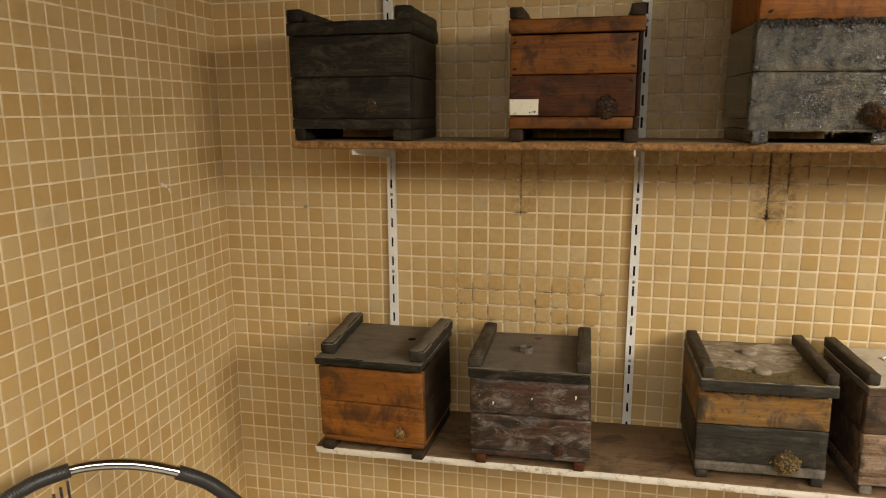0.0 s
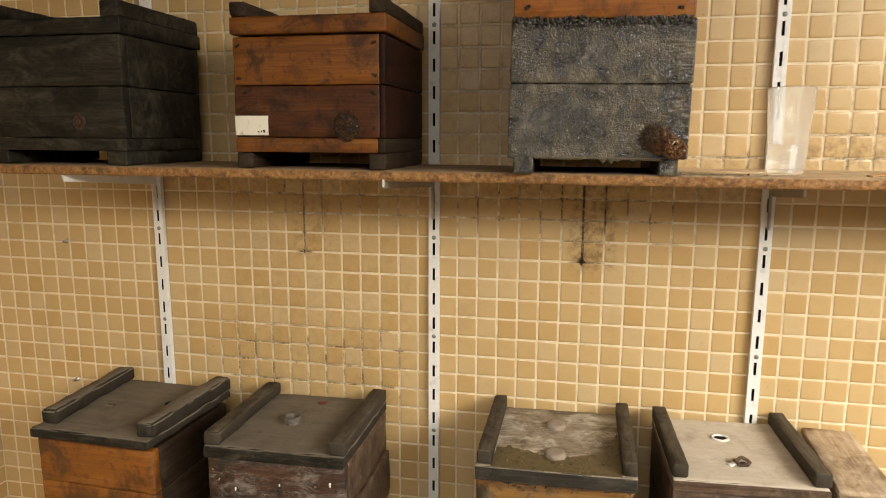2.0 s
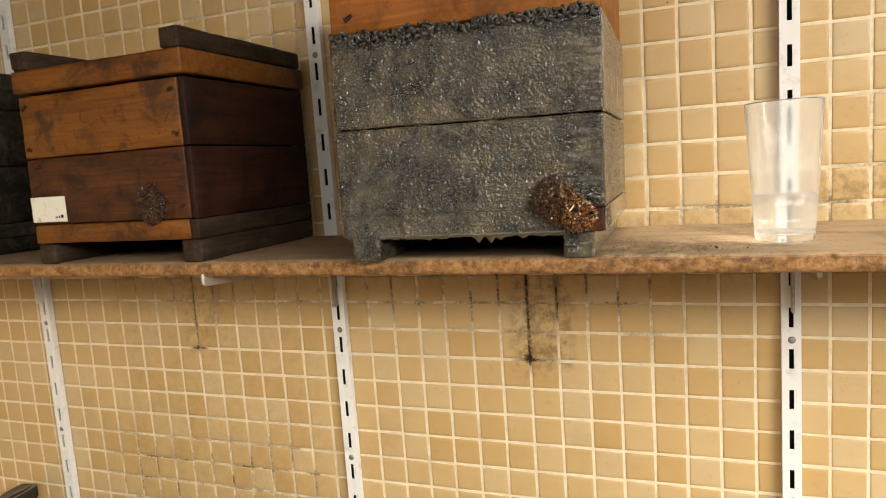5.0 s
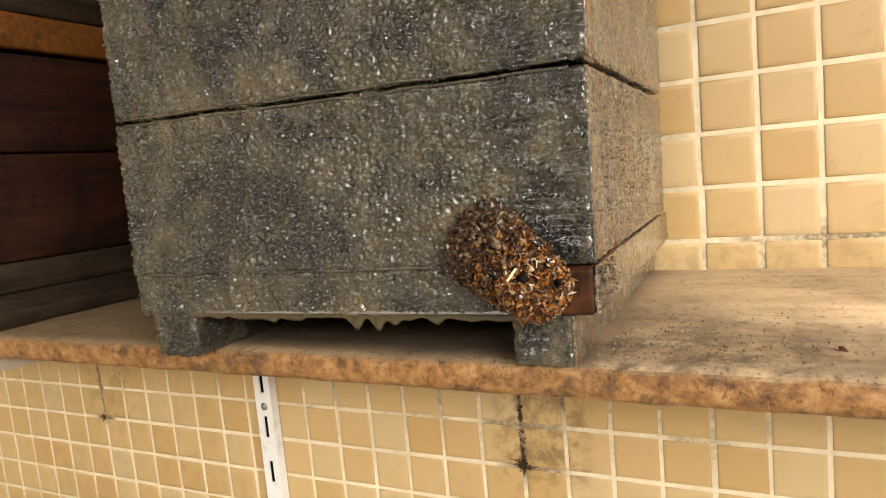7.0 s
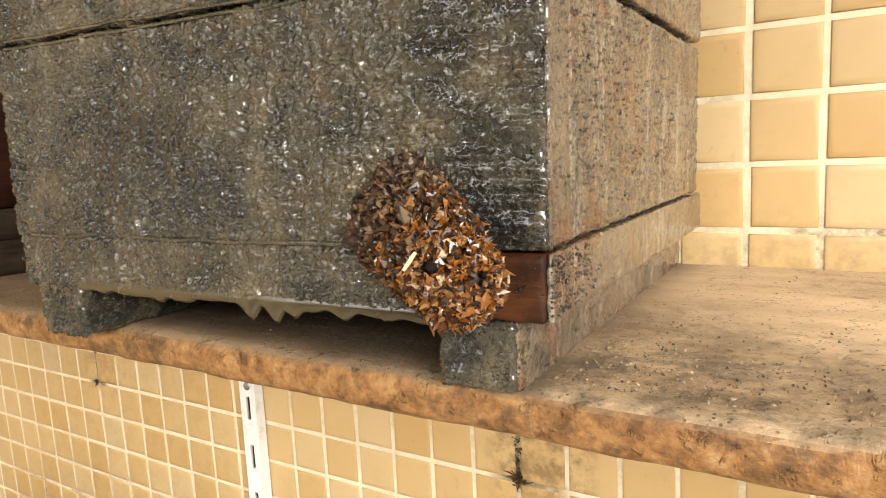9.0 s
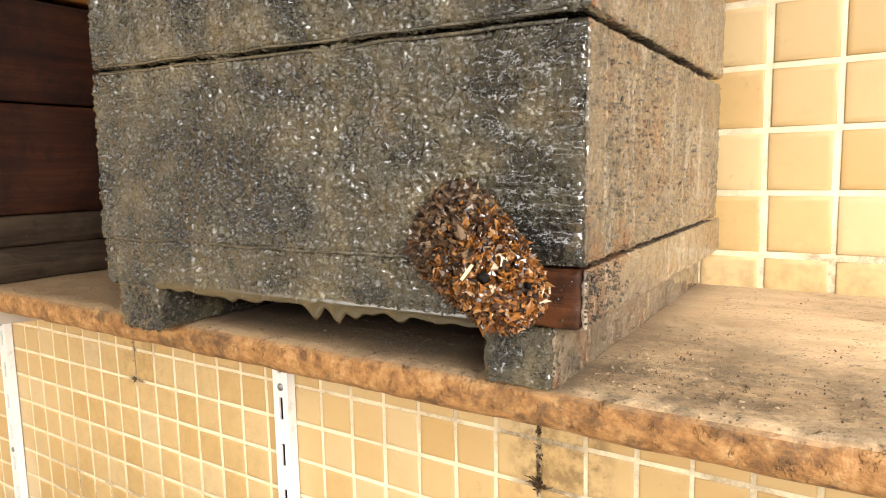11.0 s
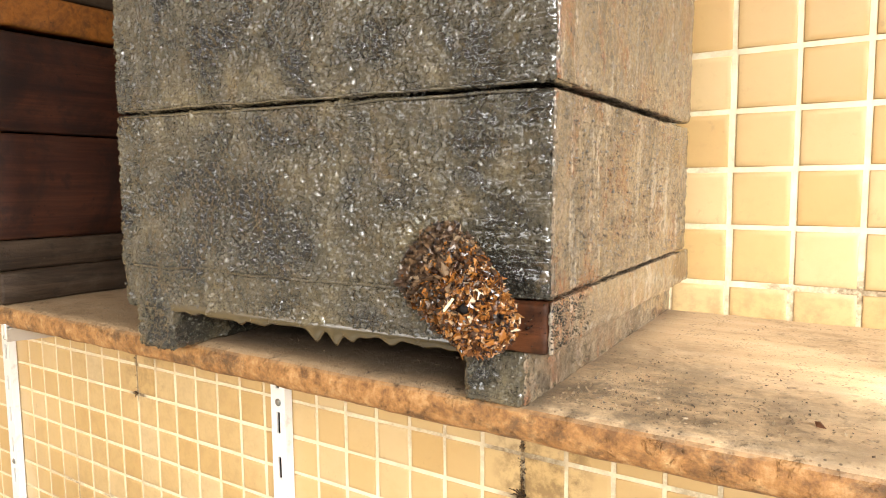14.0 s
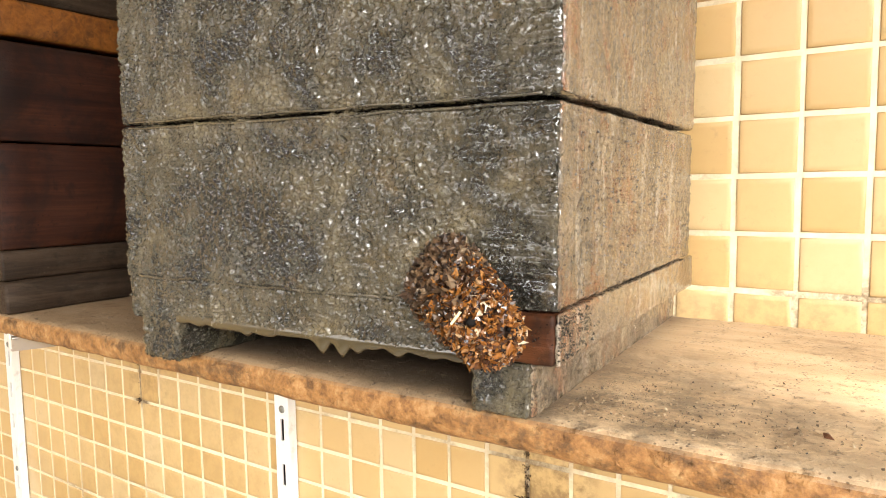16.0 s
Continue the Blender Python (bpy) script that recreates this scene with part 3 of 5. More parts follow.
def tile_rings(tilt_a=0.0, tilt_b=0.0):
    """One cushion-edged tile about its centre, its face towards -y."""
    h = 0.0181
    v = []
    for s, y in ((h, 0.0), (h, -0.0003), (h - 0.0008, -0.0008), (h - 0.004, -0.00095)):
        v += [(-s, y, -s), (s, y, -s), (s, y, s), (-s, y, s)]
    f = []
    for r in range(3):
        for k in range(4):
            a, b = 4 * r + k, 4 * r + (k + 1) % 4
            f.append((a, b, b + 4, a + 4))
    f.append((12, 13, 14, 15))
    v = np.array(v)
    v[4:, 1] += tilt_a * v[4:, 0] + tilt_b * v[4:, 2]
    return v, f


# ---- shelf fittings ----
SLOPE, RISE = -0.69, 0.17


def upper(x):
    return 1.5425 - 0.003 * x


def lower(x):
    return 0.834 + 0.012 * x


def standard(x):
    """A slotted steel upright, screwed to the wall."""
    t = thing("shelf_standard", pose(x, 0, 0), "white slotted steel shelf upright screwed to the tiles", "shelf upright", "slotted uprights")
    z0, z1, w, yb, yf = 0.80, 2.15, 0.0105, -0.002, -0.0125
    pieces = [box_mesh(-w, -w + 0.0018, yf, yb, z0, z1), box_mesh(w - 0.0018, w, yf, yb, z0, z1),
              box_mesh(-w + 0.0018, -0.0026, yf, yf + 0.0018, z0, z1), box_mesh(0.0026, w - 0.0018, yf, yf + 0.0018, z0, z1)]
    z = z0
    for k in range(40):
        c = 0.827 + 0.05 * k
        lo, hi = c - 0.012, c + 0.012
        if hi > z1:
            break
        pieces.append(box_mesh(-0.0026, 0.0026, yf + 0.0001, yf + 0.0018, z, lo))
        z = hi
    pieces.append(box_mesh(-0.0026, 0.0026, yf + 0.0001, yf + 0.0018, z, z1))
    v, f = join(*pieces)
    part("rail", (v, f, False), white_steel, t)
    part("channel_back", (*box_mesh(-w + 0.002, w - 0.002, -0.0045, -0.0025, z0, z1), False), dark_hole, t, "dark inside of the slotted channel")
    head = lathe([(0.0, 0.0016), (0.0025, 0.0014), (0.0040, 0.0006), (0.0043, 0.0)], 14)
    for z in (1.0, 1.2, 1.4, 1.8):
        s = part("screw", head, screw_mat, t, "dull steel screw head")
        s.matrix_local = pose(0.0005, yf - 0.0002, z, 90, 0, 0)


for sx in (-0.602, 0.0, 0.603):
    standard(sx)


def bracket(x, z, reach, material, turn, label, tip=0.014, deep=0.056):
    """A tapering folded steel arm that hooks into an upright and carries the board."""
    t = thing("shelf_bracket", pose(x, -0.0126, z, 0, SLOPE, turn), label, "shelf bracket", "shelf brackets")
    ends = [(-reach, -tip), (0.0, -deep), (0.0, 0.0), (-reach, 0.0)]
    v = np.array([(x, y, z) for x in (-0.0013, 0.0013) for y, z in ends])
    part("arm", (v, [(3, 2, 1, 0), (4, 5, 6, 7)] + [(k, (k + 1) % 4, 4 + (k + 1) % 4, 4 + k) for k in range(4)], False), material, t)
    part("hook_plate", slab(-0.0016, 0.0016, -0.013, 0.0, -0.088, -deep - 0.0002, 0.0008, 0.02, 0.0003, 60, 6), material, t, "plate that hooks into the upright")
    part("flange", slab(-0.0040, 0.0040, -reach, -0.004, -0.0016, 0.0, 0.0006, 0.03, 0.0002, 80, 3), material, t)
    part("end_lip", slab(-0.0022, 0.0022, -reach - 0.0016, -reach, -tip + 0.002, 0.003, 0.0006, 0.01, 0.0002, 80, 4), scuffed_steel, t, "turned-up end of the arm")


bracket(-0.602, upper(-0.6) - 0.0175, 0.243, white_steel, -3, "white enamelled steel bracket under the upper shelf", 0.012, 0.034)
bracket(0.0, upper(0.0) - 0.0175, 0.250, grey_steel, -6, "scuffed rusty steel bracket under the upper shelf", 0.011, 0.026)
bracket(0.603, upper(0.6) - 0.0175, 0.190, grey_steel, 0, "rusty bare steel bracket under the upper shelf", 0.016, 0.030)
bracket(-0.602, lower(-0.6) - 0.0165, 0.225, white_steel, 0, "white enamelled steel bracket under the lower shelf")
bracket(0.0, lower(0.0) - 0.0165, 0.215, white_steel, 0, "white enamelled steel bracket under the lower shelf")
bracket(0.603, lower(0.6) - 0.0165, 0.205, white_steel, 0, "white enamelled steel bracket under the lower shelf")


def shelf_surface():
    """Top: pale worn board under dust and dirt; edge: rubbed orange wood."""
    n = Nodes("worn_upper_board")
    c = n.coord((1, 1, 1), shift=False)
    grain = n.noise(n.vec("MULTIPLY", c, (5, 60, 60)), 1.0, 7.0, 0.62, 0.5)
    base = n.ramp(grain, [(0.3, (0.50, 0.342, 0.195)), (0.5, (0.59, 0.425, 0.255)), (0.72, (0.66, 0.50, 0.325))])
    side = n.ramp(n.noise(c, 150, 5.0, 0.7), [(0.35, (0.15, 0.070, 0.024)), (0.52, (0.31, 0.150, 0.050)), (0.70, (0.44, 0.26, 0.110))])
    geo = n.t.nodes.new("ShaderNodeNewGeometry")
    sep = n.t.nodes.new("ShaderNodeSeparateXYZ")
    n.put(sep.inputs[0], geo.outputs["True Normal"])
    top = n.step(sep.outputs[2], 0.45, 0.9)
    soil = n.step(n.noise(c, 17, 6.0, 0.72, 0.3), 0.48, 0.72)
    base = n.mix(n.math("MULTIPLY", soil, 0.55), base, (0.15, 0.098, 0.056))
    sep2 = n.t.nodes.new("ShaderNodeSeparateXYZ")
    n.put(sep2.inputs[0], c)
    blot = n.noise(c, 12, 6.0, 0.7, 0.4)
    worn_in = n.step(n.math("ADD", sep2.outputs[0], n.math("MULTIPLY", blot, 0.10)), 0.50, 0.42)
    base = n.mix(n.math("MULTIPLY", worn_in, 0.62), base, (0.12, 0.066, 0.030))
    # grimy footprint of the resin box, with the shade beneath it painted in
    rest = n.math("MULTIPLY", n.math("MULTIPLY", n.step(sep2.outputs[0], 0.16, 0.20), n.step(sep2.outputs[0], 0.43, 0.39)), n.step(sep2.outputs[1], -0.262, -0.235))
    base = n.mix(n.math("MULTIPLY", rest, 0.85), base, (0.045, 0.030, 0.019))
    near = n.vec("DISTANCE", n.vec("MULTIPLY", c, (1.0, 1.15, 0.0)), (0.435, -0.285, 0.0))
    near = [k for k in near.node.outputs if k.name == "Value"][0]
    spill = n.math("MULTIPLY", n.step(near, 0.17, 0.03), n.step(n.noise(c, 42, 7.0, 0.74), 0.36, 0.62))
    base = n.mix(n.math("MULTIPLY", spill, 0.8), base, (0.105, 0.080, 0.055))
    fine = n.step(n.noise(c, 130, 5.0, 0.75), 0.56, 0.70)
    base = n.mix(n.math("MULTIPLY", fine, 0.55), base, (0.055, 0.038, 0.025))
    pale = n.step(n.noise(c, 85, 4.0, 0.7), 0.63, 0.74)
    base = n.mix(n.math("MULTIPLY", pale, 0.5), base, (0.50, 0.39, 0.26))
    fleck = n.math("MULTIPLY", n.step(n.cells(c, 400), 0.30, 0.14), n.step(n.noise(c, 48, 5.0, 0.75), 0.40, 0.58))
    base = n.mix(n.math("MULTIPLY", fleck, 0.85), base, (0.085, 0.058, 0.036))
    grimy = n.step(n.noise(n.vec("MULTIPLY", c, (0.7, 1.0, 1.0)), 62, 6.0, 0.74), 0.50, 0.66)
    side = n.mix(n.math("MULTIPLY", grimy, 0.75), side, (0.070, 0.040, 0.020))
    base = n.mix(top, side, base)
    h = n.math("ADD", n.noise(c, 260, 5.0, 0.7), n.math("MULTIPLY", fine, 0.7))
    return n.done(base, n.math("ADD", 0.55, n.math("MULTIPLY", soil, 0.2)), n.bump(h, 0.9, 0.0013), spec=0.3)


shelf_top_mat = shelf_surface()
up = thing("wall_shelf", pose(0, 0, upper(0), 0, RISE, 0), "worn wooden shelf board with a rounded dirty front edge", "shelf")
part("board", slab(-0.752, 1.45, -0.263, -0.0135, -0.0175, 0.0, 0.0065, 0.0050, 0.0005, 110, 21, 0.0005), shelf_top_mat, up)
sp = part("splinter", slab(-0.03, 0.03, -0.006, 0.006, -0.0012, 0.0014, 0.001, 0.006, 0.0012, 150, 23), wood("raw_split_wood", (0.33, 0.17, 0.06), (0.46, 0.26, 0.10), (0.60, 0.38, 0.17), stained=0.2), up, "raw orange split in the board")
sp.matrix_local = pose(0.710, -0.195, 0.0022, 2, -3, 30)

lo = thing("wall_shelf", pose(0, 0, lower(0), 0, SLOPE, 0), "brown wooden shelf board with a flaking white front edge", "shelf")
part("board", slab(-0.728, 1.45, -0.262, -0.0145, -0.016, 0.0, 0.003, 0.012, 0.0006, 60, 31), shelf_dark, lo)
part("edge_strip", slab(-0.728, 1.45, -0.2665, -0.2625, -0.0165, -0.0005, 0.0012, 0.008, 0.0007, 110, 32, 0.0012), edge_white, lo, "flaking white painted edge strip")


# ---- hive boxes ----
def board(t, name, mat, x0, x1, y0, y1, z0, z1, seed, r=0.002, step=0.018, wob=0.0005, freq=70, chip=0.001, label=""):
    return part(name, slab(x0, x1, y0, y1, z0, z1, r, step, wob, freq, seed, chip), mat, t, label)


def section(t, w, d, z0, z1, front, side, seed, dx=0.0, dy=0.0, thick=0.02, wob=0.0005, end=None, chip=0.001, lap=0.0):
    """One storey of a hive: front and back boards held between two side boards."""
    board(t, "side_board", end or side, dx, dx + thick, dy + thick + 0.0003, dy + d, z0, z1, seed, wob=wob, chip=chip)
    board(t, "side_board", side, dx + w - (lap or thick), dx + w, dy + (0.0006 if lap else thick + 0.0003), dy + d, z0, z1, seed + 1, wob=wob, chip=chip)
    board(t, "front_board", front, dx, dx + w - (lap + 0.0003 if lap else 0), dy, dy + thick, z0, z1, seed + 2, wob=wob, chip=chip, r=0.0026)
    board(t, "back_board", side, dx + thick + 0.0003, dx + w - thick - 0.0003, dy + d - thick, dy + d, z0, z1, seed + 3, wob=wob)


def feet(t, mat, spans, d, h, seed, dy=0.0):
    for k, (a, b) in enumerate(spans):
        board(t, "runner", mat, a, b, dy, d, 0.0, h, seed + k, r=0.003, wob=0.0008, chip=0.0015)


def cleats(t, mat, spans, y0, y1, z0, z1, seed, r=0.003, wob=0.0008, chip=0.002):
    for k, (a, b) in enumerate(spans):
        board(t, "lid_cleat", mat, a, b, y0, y1, z0, z1, seed + k, r=r, step=0.012, wob=wob, chip=chip)


def nails(t, spots, y=-0.0012):
    for k, (x, z) in enumerate(spots):
        s = part("nail_stain", slab(-0.0045, 0.0045, -0.0004, 0.0004, -0.0022, 0.0022, 0.0003, 0.0012, 0.0012, 260, 40 + k, 0.0012), brown_cleat, t, "dark rusty nail stain")
        s.matrix_local = pose(x, y, z, 0, 17 * (k % 5) - 30, 0)


def rough_turning(profile, rough, seed, n=34):
    """A turned shape with a broken, uneven surface."""
    v, f = lathe(profile, n)
    w = vnoise(v * 160, seed) + 0.6 * vnoise(v * 420, seed + 1) - 0.8
    out = v * np.array([1.0, 1.0, 0.4])
    return v + out / np.maximum(np.linalg.norm(out, axis=1, keepdims=True), 1e-5) * (rough * w)[:, None], f


def clump(t, name, mat, centre, rx, rz, out, count, size, seed, label, core=None):
    """A lump of crumbs that swells out of a front board."""
    rng = np.random.default_rng(seed)
    a = rng.uniform(0, 2 * math.pi, count)
    q = np.sqrt(rng.uniform(0, 1, count)) * (1 + 0.10 * rng.normal(size=count))
    x, z = rx * q * np.cos(a), rz * q * np.sin(a)
    y = -out * np.sqrt(np.clip(1 - q * q, 0, 1)) - 0.0006 * rng.uniform(0, 1, count)
    pts = np.stack([x + centre[0], y + centre[1], z + centre[2]], -1)
    pieces = [flakes(pts, size, seed)]
    dome = lathe([(0.0001, 1.0), (0.3, 0.95), (0.6, 0.78), (0.82, 0.55), (0.95, 0.25), (1.0, 0.0)], 28)
    v = dome[0] * np.array([rx * 0.95, rz * 0.95, out * 0.93])
    v = np.stack([v[:, 0] + centre[0], -v[:, 2] + centre[1], v[:, 1] + centre[2]], -1)
    pieces.append((v, [tuple(reversed(f)) for f in dome[1]]))
    return part(name, (*join(*pieces), False), mat, t, label)


GROUP = "wooden hive boxes on the wall shelves"

# charred black box at the end of the upper shelf
h = thing("hive_box", pose(-0.747, -0.261, upper(-0.747) + 0.0005, 0, RISE, 0), "blackened wooden hive box with two lid cleats", "hive box", GROUP)
W, D = 0.266, 0.235
feet(h, char_wood, ((0.004, 0.028), (0.226, 0.266)), D, 0.024, 100)
board(h, "floor_board", char_wood, 0, W, 0, D, 0.0241, 0.0455, 103)
section(h, W, D, 0.046, 0.132, char_wood, char_wood, 104, wob=0.0009, chip=0.002)
section(h, W + 0.002, D, 0.133, 0.217, char_wood, char_wood, 110, dx=-0.001, wob=0.0009, chip=0.002)
board(h, "lid", char_wood, -0.004, W + 0.006, -0.003, D + 0.003, 0.2185, 0.245, 116, wob=0.0009, chip=0.003)
cleats(h, char_wood, ((-0.003, 0.030), (0.234, 0.270)), -0.002, D, 0.2453, 0.272, 117, chip=0.004)
clump(h, "entrance", dark_crumbs, (0.180, -0.0006, 0.073), 0.013, 0.015, 0.002, 160, 0.0011, 120, "small amber-rimmed entrance hole")
part("entrance_ring", tube([(0.180 + 0.0035 * math.cos(a * 0.7854), -0.0035, 0.073 + 0.0035 * math.sin(a * 0.7854)) for a in range(9)], 0.0013, 8), resin_drip, h, "pale wax ring of the entrance")

# chestnut box with the paper label
h = thing("hive_box", pose(-0.2745, -0.264, upper(-0.2745) + 0.0005, 0, RISE, -0.3), "chestnut wooden hive box with a white label and lid cleats", "hive box", GROUP)
W, D = 0.2535, 0.238
feet(h, brown_cleat, ((0.0, 0.027), (0.226, 0.254)), D, 0.0255, 130)
board(h, "floor_board", chestnut, 0, W - 0.012, -0.001, D, 0.0258, 0.0485, 133)
board(h, "floor_end", brown_cleat, W - 0.0118, W, -0.0004, D, 0.0258, 0.0485, 134, label="greyed end of the floor board")
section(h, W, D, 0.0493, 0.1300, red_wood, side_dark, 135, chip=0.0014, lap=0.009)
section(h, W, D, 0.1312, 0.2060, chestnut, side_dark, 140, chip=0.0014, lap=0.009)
board(h, "lid", chestnut, -0.003, W + 0.003, -0.004, D + 0.004, 0.2092, 0.2365, 146, r=0.003, chip=0.001)
cleats(h, brown_cleat, ((-0.002, 0.026), (0.229, W + 0.002)), -0.003, D, 0.2368, 0.2595, 147)
nails(h, ((0.010, 0.193), (0.236, 0.193), (0.010, 0.142), (0.236, 0.145), (0.235, 0.118), (0.235, 0.064), (0.020, 0.120)))
lab = part("paper_label", slab(0.0008, 0.0585, -0.0022, -0.0014, 0.0525, 0.0835, 0.0003, 0.004, 0.0003, 120, 150), paper, h, "soiled white paper label")
for k, (a, b) in enumerate(((0.040, 0.043), (0.0455, 0.0475), (0.0495, 0.053))):
    part("ink_mark", slab(a, b, -0.0027, -0.0022, 0.0570, 0.0590 + 0.001 * k, 0.0002, 0.002, 0.0, 50, 151), dark_hole, lab)
clump(h, "entrance", dark_crumbs, (0.191, -0.0006, 0.0665), 0.0205, 0.0235, 0.0075, 1100, 0.0013, 152, "round crust of dark crumbs round the entrance")

# resin-coated box with the orange storey on top
RESIN = thing("hive_box", pose(0.1760, -0.2840, 1.5426, 0, 0.55, 4.4), "hive box coated in rough glossy grey resin, orange storey on top", "hive box", GROUP)
h = RESIN
W, D = 0.2500, 0.236


def resin_board(name, mat, x0, x1, y0, y1, z0, z1, seed, step=0.00056, wob=0.00120, freq=560, label="", r=0.0016, deep=0.0016):
    part(name, slab(x0, x1, y0, y1, z0, z1, r, step, wob, freq, seed, 0.0005, True, deep), mat, h, label)


for k, (a, b) in enumerate(((0.0050, 0.0325), (0.2125, 0.2385))):
    resin_board("runner", resin_front, a, b, 0.001, D + 0.012, 0.0, 0.0238, 200 + k, 0.0009, deep=0.0018)
resin_board("floor_board", resin_front, -0.0040, 0.2245, 0.0004, 0.02, 0.0235, 0.0452, 203)
resin_board("bare_block", red_wood, 0.2255, W - 0.001, 0.0006, 0.02, 0.0235, 0.0445, 204, 0.0012, 0.0004, 300, label="dark red bare end of the floor board")
resin_board("floor_side", resin_side, 0.012, W + 0.001, 0.0205, D + 0.013, 0.0235, 0.0450, 205, 0.0012, 0.0005, 480)
for z0, z1, sd, dx in ((0.0455, 0.1278, 210, 0.0), (0.1297, 0.2170, 220, 0.001)):
    resin_board("front_board", resin_front, dx - 0.0045, W + dx, 0.0, 0.02, z0, z1, sd)
    resin_board("side_board", resin_side, W - 0.02 + dx, W + dx + 0.0006, 0.0203, D, z0 + 0.0012, z1, sd + 1, 0.0010, 0.00075, 560, deep=0.0010)
    resin_board("side_board", resin_front, dx - 0.0045, dx + 0.0155, 0.0203, D, z0, z1, sd + 2, 0.006, 0.0005, 200, deep=0.006)
    resin_board("back_board", resin_side, dx + 0.0203, W - 0.0203 + dx, D - 0.02, D, z0, z1, sd + 3, 0.012, 0.0005, 100, deep=0.012)
for z0, z1, dx in ((0.0240, 0.0448, 0.0), (0.0470, 0.1276, 0.0), (0.1312, 0.2168, 0.001)):
    resin_board("end_grain", resin_side, W + dx - 0.0006, W + dx + 0.0010, 0.0012, 0.0202, z0, z1, 240, 0.0010, 0.0006, 560, "smeared end grain of the front board", 0.0006, 0.0010)
resin_board("end_grain", resin_side, 0.2379, 0.2393, 0.003, D + 0.011, 0.0006, 0.0232, 244, 0.0014, 0.0006, 560, "smeared flank of the runner", 0.0006, 0.0014)
section(h, W + 0.001, D, 0.2186, 0.310, honey_wood, honey_wood, 230, dx=-0.002, dy=0.001)
board(h, "lid", honey_wood, -0.005, W + 0.002, -0.002, D + 0.002, 0.3105, 0.335, 236)
nails(h, ((0.018, 0.234), (0.020, 0.296), (0.228, 0.232)), 0.0)


def resin_details():
    rng = np.random.default_rng(7)
    # curly black wax pressed out along the joint
    curls = []
    for k in range(230):
        x = W * rng.uniform(-0.012, 0.996)
        z = 0.2180 - abs(rng.normal(0, 0.0042)) * (1.5 - 1.1 * x / W)
        a0, bend, size = rng.uniform(0, 6.28), rng.uniform(1.2, 3.4), rng.uniform(0.0018, 0.0042)
        p = [(x + size * math.cos(a0 + bend * q), -0.0012 - 0.0050 * rng.uniform() * math.sin(3.1 * q), z + size * math.sin(a0 + bend * q)) for q in (0, 0.33, 0.66, 1)]
        curls.append(tube(p, rng.uniform(0.0009, 0.0017), 6))
    part("wax_crust", join(*curls), black_crust, h, "curly black wax pressed out along the joint")
    # run of hardened drips below the floor board
    n = 150
    xs = np.linspace(0.034, 0.214, n)
    drop = 0.0016 + 0.0022 * vnoise(np.stack([xs * 160, xs * 0, xs * 0], -1), 4)
    for c, a, s in ((0.1335, 0.0056, 0.0034), (0.1450, 0.0062, 0.0030), (0.1540, 0.0030, 0.0030), (0.085, 0.0022, 0.003), (0.176, 0.0026, 0.004)):
        drop = drop + a * np.exp(-((xs - c) / s) ** 2)
    v, f = [], []
    for xx, dd in zip(xs, drop):
        v += [(xx, 0.0012, 0.0275), (xx, -0.0006, 0.0245), (xx, -0.0006, 0.0238 - dd * 0.7), (xx, 0.0012, 0.0236 - dd), (xx, 0.0042, 0.0238 - dd * 0.7), (xx, 0.0060, 0.0245)]
    for i in range(n - 1):
        for k in range(5):
            a = 6 * i + k
            f.append((a, a + 1, a + 7, a + 6))
    part("resin_drip_run", (np.array(v), f), resin_drip, h, "row of hardened amber resin drips")
    # ridge of resin along the lower joint
    p = [(0.006 + 0.0150 * k, 0.0002 - 0.0004 * rng.uniform(), 0.0460 + 0.0006 * rng.normal()) for k in range(14)]
    part("resin_ridge", tube(p, 0.0011, 8), resin_front, h, "thin resin bead along the lower joint")
    for z, amp in ((0.1272, 0.0003), (0.1305, 0.0003)):
        p = [(0.004 + 0.0120 * k, -0.0004 - 0.0005 * rng.uniform(), z + amp * rng.normal()) for k in range(21)]
        part("resin_ridge", tube(p, 0.0008, 8), resin_front, h, "resin bead along the joint")
    # glossy beads of hardened resin over the front and the open side
    def beads(name, n, place, seed, size, mat):
        tagged(part(name, (*flakes(place(np.random.default_rng(seed), n), size, seed, 0.55, 0.45), True), mat, h, "fine glossy beads of hardened resin"), kind="stuff")

    def front(r, n):
        z = r.uniform(0.0245, 0.215, n)
        z = np.where(np.abs(z - 0.1287) < 0.0022, z + 0.0044, z)
        return np.stack([r.uniform(-0.003, W - 0.001, n), -0.0004 + 0.0006 * r.normal(size=n), z], -1)

    def flank(r, n):
        z = r.uniform(0.0475, 0.215, n)
        z = np.where(np.abs(z - 0.1292) < 0.0028, z + 0.006, z)
        return np.stack([W + 0.0010 + 0.0004 * r.normal(size=n), 0.003 + np.abs(r.normal(0, 0.10, n)).clip(0, D - 0.006), z], -1)

    def stumps(r, n):
        return np.stack([np.where(r.uniform(size=n) < 0.5, r.uniform(0.0085, 0.0335, n), r.uniform(0.2135, 0.2375, n)), 0.0004 + 0.0004 * r.normal(size=n), r.uniform(0.001, 0.0235, n)], -1)

    beads("resin_beading", 5500, front, 71, 0.00046, resin_front)
    beads("resin_beading", 3600, flank, 72, 0.00050, resin_side)
    beads("resin_beading", 500, stumps, 73, 0.0006, resin_front)
    beads("dark_specks", 1500, flank, 74, 0.00045, black_crust)

    def block_face(r, n):
        return np.stack([np.where(r.uniform(size=n) < 0.6, W + 0.0012, r.uniform(0.2265, W, n)), np.abs(r.normal(0, 0.02, n)).clip(0.0004, 0.08), r.uniform(0.0255, 0.0440, n)], -1)

    beads("resin_beading", 700, block_face, 75, 0.00055, resin_front)
